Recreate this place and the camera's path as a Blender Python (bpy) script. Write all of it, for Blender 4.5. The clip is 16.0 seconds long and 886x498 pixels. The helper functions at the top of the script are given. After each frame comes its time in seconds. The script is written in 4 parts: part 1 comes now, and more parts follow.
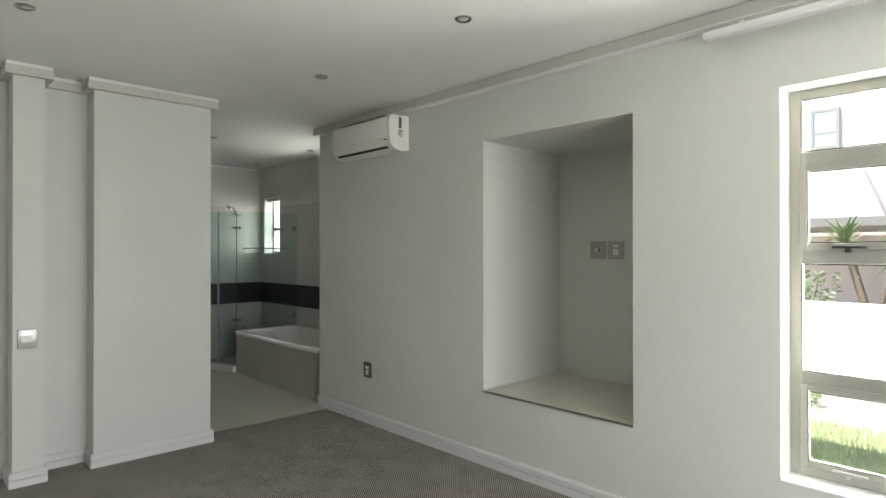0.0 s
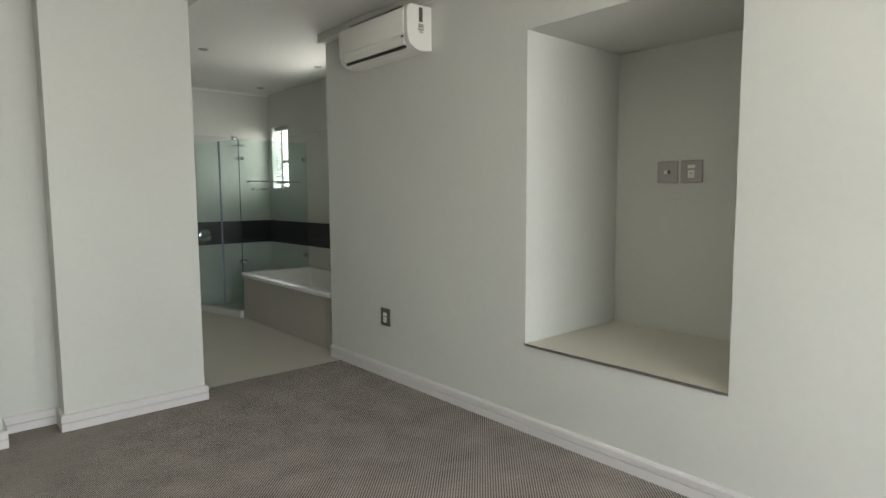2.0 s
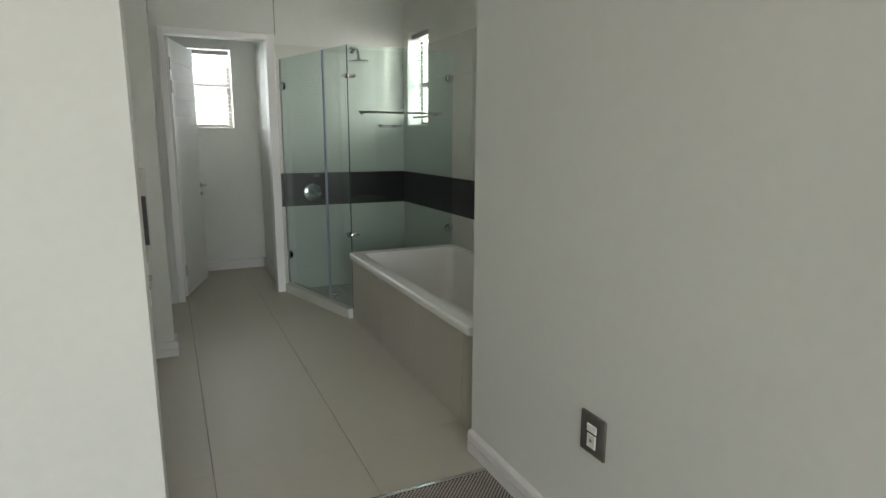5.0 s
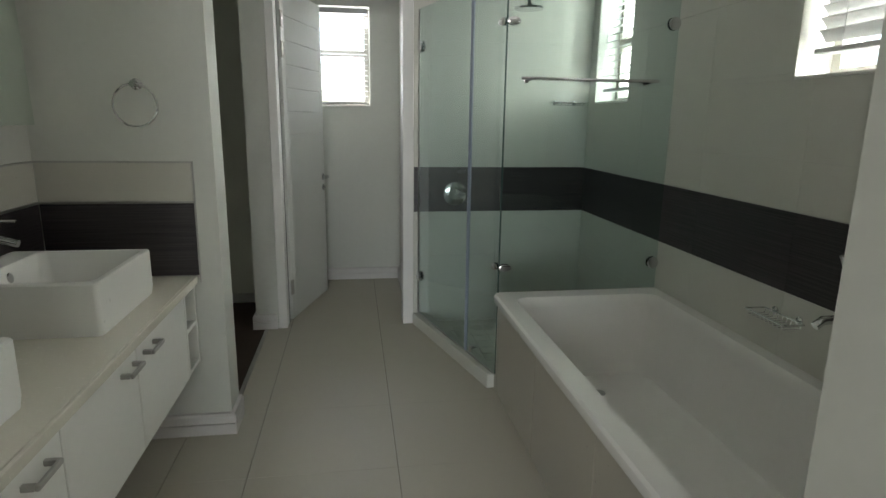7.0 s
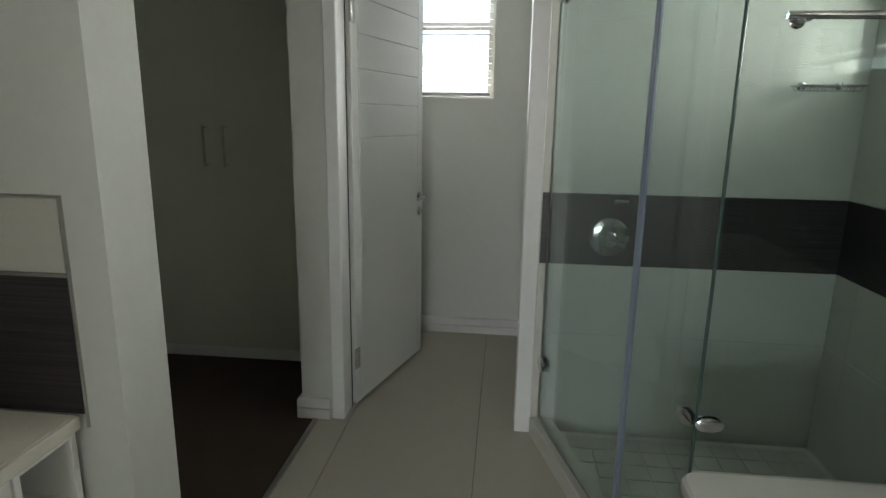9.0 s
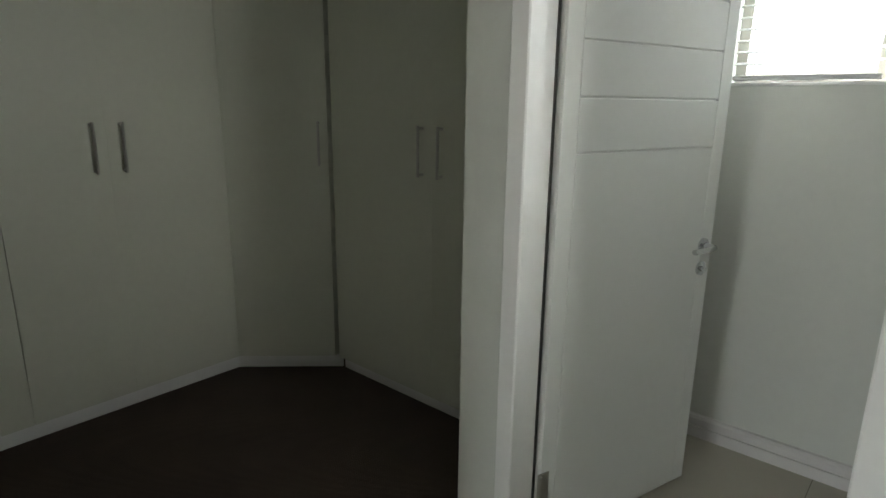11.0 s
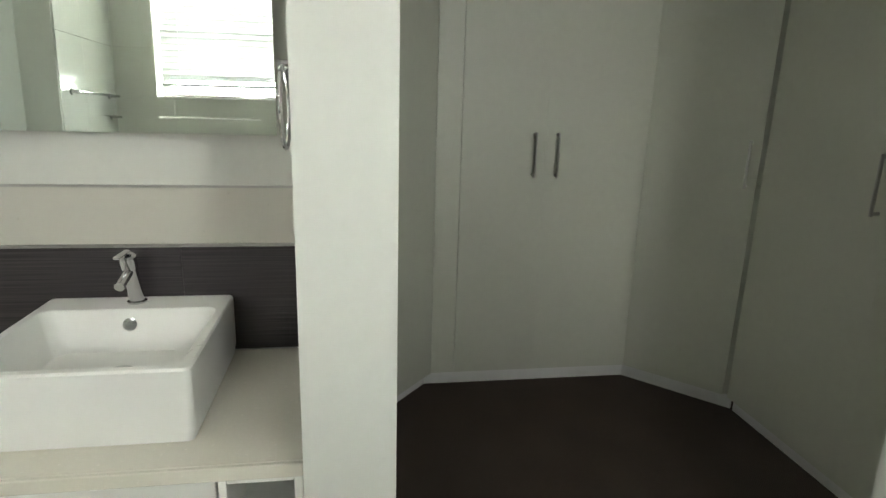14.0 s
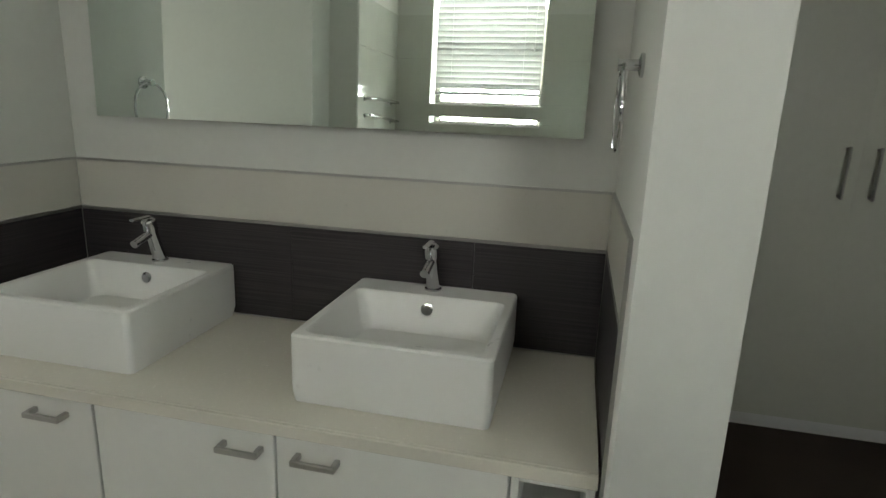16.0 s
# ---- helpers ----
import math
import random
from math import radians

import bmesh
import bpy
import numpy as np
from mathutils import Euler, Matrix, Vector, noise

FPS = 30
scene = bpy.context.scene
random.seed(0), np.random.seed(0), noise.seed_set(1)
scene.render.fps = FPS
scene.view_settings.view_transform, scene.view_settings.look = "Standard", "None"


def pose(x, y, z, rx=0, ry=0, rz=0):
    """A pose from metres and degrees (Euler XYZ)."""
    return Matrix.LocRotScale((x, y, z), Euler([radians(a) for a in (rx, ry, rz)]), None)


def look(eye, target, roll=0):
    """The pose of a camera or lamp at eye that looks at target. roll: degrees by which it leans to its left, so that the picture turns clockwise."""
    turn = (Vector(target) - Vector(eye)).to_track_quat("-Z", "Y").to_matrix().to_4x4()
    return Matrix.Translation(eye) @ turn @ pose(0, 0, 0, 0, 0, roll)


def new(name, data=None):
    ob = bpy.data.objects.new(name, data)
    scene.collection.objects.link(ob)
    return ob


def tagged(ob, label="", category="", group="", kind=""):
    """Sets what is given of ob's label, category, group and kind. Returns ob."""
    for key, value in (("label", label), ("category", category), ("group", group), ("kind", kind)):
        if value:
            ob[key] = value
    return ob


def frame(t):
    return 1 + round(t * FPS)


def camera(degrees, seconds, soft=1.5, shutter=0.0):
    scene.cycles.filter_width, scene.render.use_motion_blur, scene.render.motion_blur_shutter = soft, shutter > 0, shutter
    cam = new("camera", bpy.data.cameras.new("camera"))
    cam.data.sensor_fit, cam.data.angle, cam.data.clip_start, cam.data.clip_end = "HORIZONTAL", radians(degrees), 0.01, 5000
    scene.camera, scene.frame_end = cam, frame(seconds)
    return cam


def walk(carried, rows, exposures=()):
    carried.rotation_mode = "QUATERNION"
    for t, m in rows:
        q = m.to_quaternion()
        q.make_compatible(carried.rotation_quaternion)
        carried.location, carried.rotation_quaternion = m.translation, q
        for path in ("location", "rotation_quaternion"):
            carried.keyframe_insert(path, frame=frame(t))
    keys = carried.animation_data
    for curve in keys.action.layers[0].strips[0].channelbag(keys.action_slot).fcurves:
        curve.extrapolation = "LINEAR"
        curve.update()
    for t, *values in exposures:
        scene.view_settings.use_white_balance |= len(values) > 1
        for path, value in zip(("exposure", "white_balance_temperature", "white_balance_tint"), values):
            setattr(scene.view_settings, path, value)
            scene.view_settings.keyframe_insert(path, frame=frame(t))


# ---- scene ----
cam = camera(74.5, 16.0)

PATH = [
    (0, (-0.169, -0.638, 1.508), (1.204, 0.817, 1.517), 0.0),
    (0.5, (-0.154, -0.612, 1.481), (1.217, 0.844, 1.457), -0.1),
    (1, (-0.087, -0.515, 1.444), (1.268, 0.954, 1.365), -0.2),
    (1.5, (0.089, -0.283, 1.414), (1.426, 1.198, 1.281), -0.2),
    (2, (0.335, -0.01, 1.387), (1.647, 1.488, 1.202), -0.3),
    (2.5, (0.599, 0.325, 1.38), (1.851, 1.867, 1.151), -0.3),
    (3, (0.879, 0.695, 1.384), (2.048, 2.294, 1.109), -0.7),
    (3.5, (1.115, 1.083, 1.389), (2.22, 2.722, 1.087), -0.3),
    (3.7, (1.155, 1.231, 1.409), (2.232, 2.886, 1.092), -0.1),
    (5.8, (2.103, 2.868, 1.35), (2.711, 4.729, 0.942), 0.1),
    (6, (2.151, 3.016, 1.358), (2.691, 4.896, 0.94), 0.1),
    (6.5, (2.208, 3.358, 1.350), (2.605, 5.271, 0.921), 0.4),
    (7, (2.250, 3.708, 1.367), (2.548, 5.637, 0.931), 0.8),
    (7.5, (2.293, 4.073, 1.38), (2.507, 6.013, 0.942), 0.8),
    (8, (2.330, 4.445, 1.371), (2.478, 6.391, 0.931), 1.0),
    (8.5, (2.387, 4.793, 1.359), (2.432, 6.743, 0.918), 1.0),
    (9, (2.478, 5.115, 1.350), (2.278, 7.055, 0.908), 0.9),
    (9.2, (2.490, 5.243, 1.351), (2.207, 7.171, 0.906), 1.0),
    (11.3, (2.626, 6.305, 1.385), (1.226, 7.648, 0.897), 0.6),
    (11.5, (2.633, 6.331, 1.387), (1.163, 7.597, 0.899), 0.6),
    (12, (2.639, 6.362, 1.380), (1.020, 7.430, 0.905), 1.0),
    (12.5, (2.641, 6.351, 1.377), (0.902, 7.221, 0.911), 1.4),
    (13.5, (2.650, 6.303, 1.401), (0.768, 6.780, 0.923), 1.3),
    (14.2, (2.635, 6.235, 1.425), (0.711, 6.467, 0.928), 1.7),
    (15, (2.628, 6.138, 1.404), (0.688, 6.073, 0.925), 1.7),
    (16, (2.616, 6.061, 1.399), (0.723, 5.636, 0.914), 2.1),
]
EXPOSURES = [(0, 1.27), (2, 1.46), (3.5, 1.58), (5.8, 1.82), (7, 1.76), (9, 1.66), (11.3, 2.35), (12.5, 3.15), (13.5, 3.2), (14, 2.95), (15, 2.4), (16, 2.02)]
walk(cam, [(t, look(*row)) for t, *row in PATH], EXPOSURES)

# ---- light ----
world = bpy.data.worlds.new("world")
scene.world = world
world.use_nodes = True
wn = world.node_tree
sky = wn.nodes.new("ShaderNodeTexSky")
sky.sky_type = "NISHITA"
sky.sun_disc = False
sky.sun_elevation = radians(60)
sky.sun_rotation = radians(-52)
wn.links.new(sky.outputs[0], wn.nodes["Background"].inputs[0])
wn.nodes["Background"].inputs[1].default_value = 0.15

sun = new("sun", bpy.data.lights.new("sun", "SUN"))
sun.data.energy, sun.data.angle, sun.data.color = 5.0, radians(0.5), (1.0, 0.95, 0.88)
sun.matrix_world = look((0, 0, 0), (0.45, -0.35, -1.0))


def window_light(name, eye, target, w, h, watts, color=(0.975, 0.98, 0.94)):
    """Skylight that enters through a window's opening."""
    lamp = new(name, bpy.data.lights.new(name, "AREA"))
    lamp.data.shape, lamp.data.size, lamp.data.size_y = "RECTANGLE", w, h
    lamp.data.energy, lamp.data.color = watts, color
    lamp.matrix_world = look(eye, target)
    return lamp


window_light("skylight_glazing", (1.2, -2.78, 1.2), (1.2, 0, 0.1), 2.8, 2.1, 48, (0.95, 0.98, 1.0))
window_light("skylight_bedroom", (3.20, -0.20, 1.36), (0, -0.20, 1.15), 0.9, 1.8, 76)
window_light("skylight_bath", (4.06, 5.22, 1.95), (0, 5.22, -0.2), 0.98, 1.0, 32)
window_light("skylight_shower", (4.06, 7.14, 1.9), (0, 7.3, 0.9), 0.62, 1.0, 13)
window_light("skylight_toilet", (2.15, 8.96, 1.85), (2.15, 5.0, -0.6), 0.60, 0.95, 13, (0.93, 0.97, 1.0))
scene.view_settings.exposure = 0.0


# ---- materials ----
def material(name, color, rough=0.5, metal=0.0, spread=0.06, grain=30.0, bump=0.0, bump_scale=200.0, stain=0.0, per=0.0, coat=0.0, spec=0.5):
    """A plain surface with variation at two scales, relief, and a little change from piece to piece."""
    m = bpy.data.materials.new(name)
    m.use_nodes = True
    n, l = m.node_tree.nodes, m.node_tree.links
    b = n["Principled BSDF"]
    co = n.new("ShaderNodeTexCoord")
    big, small = n.new("ShaderNodeTexNoise"), n.new("ShaderNodeTexNoise")
    big.inputs["Scale"].default_value, small.inputs["Scale"].default_value = 1.7, grain
    big.inputs["Detail"].default_value = small.inputs["Detail"].default_value = 4
    l.new(co.outputs["Object"], big.inputs["Vector"])
    l.new(co.outputs["Object"], small.inputs["Vector"])
    add = n.new("ShaderNodeMath")
    add.operation = "ADD"
    l.new(big.outputs[0], add.inputs[0])
    l.new(small.outputs[0], add.inputs[1])
    last = add
    if per:
        info, mul = n.new("ShaderNodeObjectInfo"), n.new("ShaderNodeMath")
        mul.operation = "MULTIPLY_ADD"
        mul.inputs[1].default_value = per
        l.new(info.outputs["Random"], mul.inputs[0])
        l.new(add.outputs[0], mul.inputs[2])
        last = mul
    ramp = n.new("ShaderNodeMapRange")
    ramp.inputs["From Min"].default_value, ramp.inputs["From Max"].default_value = 0.6, 1.4 + per
    ramp.inputs["To Min"].default_value, ramp.inputs["To Max"].default_value = 1 - spread - stain, 1 + spread
    l.new(last.outputs[0], ramp.inputs["Value"])
    mixc = n.new("ShaderNodeVectorMath")
    mixc.operation = "SCALE"
    mixc.inputs[0].default_value = color
    l.new(ramp.outputs[0], mixc.inputs["Scale"])
    l.new(mixc.outputs[0], b.inputs["Base Color"])
    rr = n.new("ShaderNodeMapRange")
    rr.inputs["To Min"].default_value, rr.inputs["To Max"].default_value = max(rough - 0.06, 0.02), min(rough + 0.06, 1)
    l.new(small.outputs[0], rr.inputs["Value"])
    l.new(rr.outputs[0], b.inputs["Roughness"])
    b.inputs["Metallic"].default_value = metal
    b.inputs["Specular IOR Level"].default_value = spec
    b.inputs["Coat Weight"].default_value = coat
    if bump:
        fine, bp = n.new("ShaderNodeTexNoise"), n.new("ShaderNodeBump")
        fine.inputs["Scale"].default_value = bump_scale
        l.new(co.outputs["Object"], fine.inputs["Vector"])
        l.new(fine.outputs[0], bp.inputs["Height"])
        bp.inputs["Strength"].default_value, bp.inputs["Distance"].default_value = bump, 0.002
        l.new(bp.outputs[0], b.inputs["Normal"])
    return m


def glass_material(name, tint):
    m = bpy.data.materials.new(name)
    m.use_nodes = True
    n, l = m.node_tree.nodes, m.node_tree.links
    n.remove(n["Principled BSDF"])
    tr, gl, mx, lw = n.new("ShaderNodeBsdfTransparent"), n.new("ShaderNodeBsdfGlossy"), n.new("ShaderNodeMixShader"), n.new("ShaderNodeLayerWeight")
    tr.inputs[0].default_value = (*tint, 1)
    gl.inputs["Roughness"].default_value = 0.01
    lw.inputs["Blend"].default_value = 0.5
    pw, ma = n.new("ShaderNodeMath"), n.new("ShaderNodeMath")
    pw.operation, ma.operation = "POWER", "MULTIPLY_ADD"
    pw.inputs[1].default_value, ma.inputs[1].default_value, ma.inputs[2].default_value = 4.0, 0.85, 0.035
    l.new(lw.outputs["Facing"], pw.inputs[0])
    l.new(pw.outputs[0], ma.inputs[0])
    l.new(ma.outputs[0], mx.inputs[0])
    l.new(tr.outputs[0], mx.inputs[1])
    l.new(gl.outputs[0], mx.inputs[2])
    l.new(mx.outputs[0], n["Material Output"].inputs[0])
    return m


def carpet_material(name, dark, light, cell):
    """Looped pile in small diagonal ribs."""
    m = material(name, (1, 1, 1), 0.95, grain=90, spec=0.1)
    n, l = m.node_tree.nodes, m.node_tree.links
    b = n["Principled BSDF"]
    co, mp = n.new("ShaderNodeTexCoord"), n.new("ShaderNodeMapping")
    mp.inputs["Rotation"].default_value = (0, 0, radians(45))
    l.new(co.outputs["Object"], mp.inputs["Vector"])
    wa, wb = n.new("ShaderNodeTexWave"), n.new("ShaderNodeTexWave")
    wb.bands_direction = "Y"
    for w in (wa, wb):
        w.inputs["Scale"].default_value = cell
        w.inputs["Distortion"].default_value = 0.8
        w.inputs["Detail"].default_value = 2
        l.new(mp.outputs[0], w.inputs["Vector"])
    mu, no, su = n.new("ShaderNodeMath"), n.new("ShaderNodeTexNoise"), n.new("ShaderNodeMath")
    mu.operation, su.operation = "MULTIPLY", "MULTIPLY_ADD"
    dot = n.new("ShaderNodeMath")
    dot.operation = "MULTIPLY_ADD"
    dot.inputs[1].default_value, dot.inputs[2].default_value = 0.55, 0.45
    l.new(wb.outputs["Fac"], dot.inputs[0])
    l.new(wa.outputs["Fac"], mu.inputs[0])
    l.new(dot.outputs[0], mu.inputs[1])
    no.inputs["Scale"].default_value, no.inputs["Detail"].default_value = 4.5, 6
    l.new(co.outputs["Object"], no.inputs["Vector"])
    su.inputs[1].default_value = 0.45
    l.new(no.outputs[0], su.inputs[0])
    l.new(mu.outputs[0], su.inputs[2])
    cr = n.new("ShaderNodeValToRGB")
    cr.color_ramp.elements[0].position, cr.color_ramp.elements[0].color = 0.15, (*dark, 1)
    cr.color_ramp.elements[1].position, cr.color_ramp.elements[1].color = 1.0, (*light, 1)
    l.new(su.outputs[0], cr.inputs[0])
    l.new(cr.outputs[0], b.inputs["Base Color"])
    bp = n.new("ShaderNodeBump")
    bp.inputs["Strength"].default_value, bp.inputs["Distance"].default_value = 0.6, 0.004
    l.new(su.outputs[0], bp.inputs["Height"])
    l.new(bp.outputs[0], b.inputs["Normal"])
    return m


def streak_material(name, dark, light, rough):
    """Tile glaze with thin level streaks."""
    m = material(name, (1, 1, 1), rough)
    n, l = m.node_tree.nodes, m.node_tree.links
    b = n["Principled BSDF"]
    co, mp, no = n.new("ShaderNodeTexCoord"), n.new("ShaderNodeMapping"), n.new("ShaderNodeTexNoise")
    mp.inputs["Scale"].default_value = (2.5, 2.5, 260)
    no.inputs["Scale"].default_value, no.inputs["Detail"].default_value = 1.0, 3
    l.new(co.outputs["Object"], mp.inputs["Vector"])
    l.new(mp.outputs[0], no.inputs["Vector"])
    cr = n.new("ShaderNodeValToRGB")
    cr.color_ramp.elements[0].position, cr.color_ramp.elements[0].color = 0.35, (*dark, 1)
    cr.color_ramp.elements[1].position, cr.color_ramp.elements[1].color = 0.75, (*light, 1)
    l.new(no.outputs[0], cr.inputs[0])
    l.new(cr.outputs[0], b.inputs["Base Color"])
    bp = n.new("ShaderNodeBump")
    bp.inputs["Strength"].default_value, bp.inputs["Distance"].default_value = 0.5, 0.002
    l.new(no.outputs[0], bp.inputs["Height"])
    l.new(bp.outputs[0], b.inputs["Normal"])
    return m


PAINT = material("wall_paint", (0.62, 0.625, 0.578), 0.75, spread=0.02, bump=0.15, bump_scale=60, stain=0.015)
CEIL = material("ceiling_paint", (0.78, 0.77, 0.73), 0.85, spread=0.02, bump=0.1, bump_scale=40)
TRIMW = material("white_trim_paint", (0.76, 0.75, 0.73), 0.6, spread=0.03, bump=0.08, bump_scale=80)
SKIRT = material("skirting_paint", (0.66, 0.635, 0.62), 0.6, spread=0.03, bump=0.08, bump_scale=80)
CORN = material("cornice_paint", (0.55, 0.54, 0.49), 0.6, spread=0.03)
CARPET = carpet_material("carpet_taupe", (0.075, 0.064, 0.058), (0.46, 0.41, 0.37), 25)
CARPETD = carpet_material("carpet_brown", (0.048, 0.035, 0.029), (0.112, 0.086, 0.070), 45)
FTILE = material("floor_tile_glaze", (0.46, 0.43, 0.36), 0.5, spread=0.02, grain=40, per=0.04, bump=0.05, bump_scale=120)
WTILE = material("wall_tile_glaze", (0.58, 0.58, 0.525), 0.11, spread=0.02, grain=8, per=0.05)
PTILE = material("panel_tile_glaze", (0.43, 0.40, 0.34), 0.3, spread=0.012, grain=60, per=0.1)
RTILE = material("recess_tile_glaze", (0.62, 0.59, 0.50), 0.4, spread=0.02, grain=40, bump=0.05)
GROUT = material("grout", (0.22, 0.20, 0.17), 0.9)
LGROUT = material("light_grout", (0.62, 0.61, 0.57), 0.9)
DTILE = streak_material("dark_tile_glaze", (0.016, 0.013, 0.015), (0.06, 0.05, 0.052), 0.4)
CERAMIC = material("white_ceramic", (0.82, 0.82, 0.79), 0.30, spread=0.01)
ACRYL = material("bath_acrylic", (0.78, 0.765, 0.74), 0.24, spread=0.015, coat=0.1)
CHROME = material("chrome", (0.62, 0.62, 0.63), 0.10, 1.0, spread=0.02)
STEEL = material("brushed_steel", (0.45, 0.44, 0.42), 0.32, 1.0, spread=0.05)
BRASSY = material("hinge_steel", (0.42, 0.40, 0.36), 0.4, 1.0, spread=0.08)
COUNTER = material("counter_stone", (0.72, 0.69, 0.60), 0.25, spread=0.03, grain=160)
CABINET = material("cabinet_white", (0.82, 0.82, 0.78), 0.35, spread=0.02)
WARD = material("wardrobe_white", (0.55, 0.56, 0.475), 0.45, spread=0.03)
WARDK = material("wardrobe_plinth", (0.72, 0.72, 0.70), 0.5, spread=0.03)
# near-black colour that stands in for the shade inside narrow gaps
GAPSHADE = material("gap_shade", (0.03, 0.028, 0.025), 0.8)
DOORP = material("door_paint", (0.70, 0.70, 0.67), 0.7, spread=0.02)
ALU = material("window_aluminium", (0.34, 0.33, 0.29), 0.45, 0.3, spread=0.04)
PLAST = material("white_plastic", (0.78, 0.77, 0.71), 0.35, spread=0.02)
SILVERP = material("silver_plate", (0.40, 0.385, 0.35), 0.4, 0.6, spread=0.04)
DPLATE = material("dark_plate", (0.15, 0.14, 0.125), 0.4, 0.5, spread=0.04)
SATIN = material("satin_plate", (0.55, 0.55, 0.53), 0.3, 0.5, spread=0.04)
STILE = material("splash_tile_glaze", (0.54, 0.525, 0.465), 0.3, spread=0.012, grain=60)
SEAL = material("seal_strip", (0.22, 0.25, 0.32), 0.3)
GEDGE = material("glass_edge", (0.06, 0.10, 0.09), 0.25)
BLACKP = material("black_plastic", (0.02, 0.02, 0.02), 0.5)
SLAT = material("blind_slat", (0.42, 0.42, 0.41), 0.5, spread=0.03)
WINDOWG = glass_material("window_glass", (0.95, 0.97, 0.96))
SHOWERG = glass_material("shower_glass", (0.865, 0.93, 0.92))
MIRROR = material("mirror_silver", (0.80, 0.87, 0.82), 0.02, 1.0, spread=0.0)
for link in list(MIRROR.node_tree.nodes["Principled BSDF"].inputs["Roughness"].links):
    MIRROR.node_tree.links.remove(link)
MIRROR.node_tree.nodes["Principled BSDF"].inputs["Roughness"].default_value = 0.01
BULB = material("lamp_lens", (0.55, 0.53, 0.50), 0.2)
EXTW = material("exterior_plaster", (0.88, 0.85, 0.81), 0.8, spread=0.05, bump=0.3)
PINK = material("pink_plaster", (0.76, 0.66, 0.63), 0.85, spread=0.05)
GRASS = material("grass_blades", (0.42, 0.47, 0.26), 0.8, spread=0.4, grain=50)
SOIL = material("soil", (0.42, 0.37, 0.31), 0.95, spread=0.3, grain=25, bump=0.8, bump_scale=30)
LEAF = material("leaf_green", (0.20, 0.27, 0.12), 0.5, spread=0.3, grain=10)
BARK = material("trunk_bark", (0.20, 0.15, 0.11), 0.9, spread=0.3, grain=40, bump=0.8)
ROOFM = material("roof_dark", (0.24, 0.22, 0.21), 0.7, spread=0.1)


# ---- shape helpers ----
def box(bm, x0, y0, z0, x1, y1, z1, bevel=0.0, seg=1):
    """A box between two corners, with bevelled edges where asked."""
    r = bmesh.ops.create_cube(bm, size=1.0)
    vs = r["verts"]
    for v in vs:
        v.co = Vector(((x0 + x1) / 2 + v.co.x * (x1 - x0), (y0 + y1) / 2 + v.co.y * (y1 - y0), (z0 + z1) / 2 + v.co.z * (z1 - z0)))
    if bevel:
        es = {e for v in vs for e in v.link_edges}
        bmesh.ops.bevel(bm, geom=list(es), offset=bevel, segments=seg, affect="EDGES", profile=0.5)
    return bm


def tube(bm, pts, r, seg=10, closed=False):
    """A round bar swept along points."""
    pts = [Vector(p) for p in pts]
    rings, count = [], len(pts)
    side = None
    for i, p in enumerate(pts):
        a = pts[i - 1] if (i or closed) else p
        b = pts[(i + 1) % count] if (i < count - 1 or closed) else p
        d = (b - a).normalized()
        if side is None:
            side = d.cross(Vector((0.31, 0.2, 0.93))).normalized()
        side = (side - d * side.dot(d)).normalized()
        up = d.cross(side)
        rings.append([bm.verts.new(p + r * (math.cos(k * math.tau / seg) * side + math.sin(k * math.tau / seg) * up)) for k in range(seg)])
    for i in range(count if closed else count - 1):
        a, b = rings[i], rings[(i + 1) % count]
        for k in range(seg):
            bm.faces.new((a[k], a[(k + 1) % seg], b[(k + 1) % seg], b[k]))
    if not closed:
        bm.faces.new(rings[0][::-1])
        bm.faces.new(rings[-1])
    return bm


def lathe(bm, centre, axis, profile, seg=24):
    """A turned body: profile of (radius, height along the axis)."""
    q = Vector(axis).to_track_quat("Z", "Y")
    rings = []
    for r, h in profile:
        rings.append([bm.verts.new(Vector(centre) + q @ Vector((r * math.cos(k * math.tau / seg), r * math.sin(k * math.tau / seg), h))) for k in range(seg)])
    for a, b in zip(rings, rings[1:]):
        for k in range(seg):
            bm.faces.new((a[k], a[(k + 1) % seg], b[(k + 1) % seg], b[k]))
    bm.faces.new(rings[0][::-1])
    bm.faces.new(rings[-1])
    return bm


def prism(bm, outline, z0, z1):
    """An upright prism on a plan outline."""
    lo = [bm.verts.new((x, y, z0)) for x, y in outline]
    hi = [bm.verts.new((x, y, z1)) for x, y in outline]
    n = len(outline)
    bm.faces.new(lo[::-1])
    bm.faces.new(hi)
    for i in range(n):
        bm.faces.new((lo[i], lo[(i + 1) % n], hi[(i + 1) % n], hi[i]))
    return bm


def profile_run(bm, prof, a, b, side):
    """A section of (out, height) points run from a to b on plan; side is the way out of the wall."""
    s = Vector((*side, 0))
    ends = [[bm.verts.new(Vector((*p, 0)) + s * o + Vector((0, 0, h))) for o, h in prof] for p in (a, b)]
    n = len(prof)
    for i in range(n):
        bm.faces.new((ends[0][i], ends[0][(i + 1) % n], ends[1][(i + 1) % n], ends[1][i]))
    bm.faces.new(ends[0][::-1])
    bm.faces.new(ends[1])
    return bm


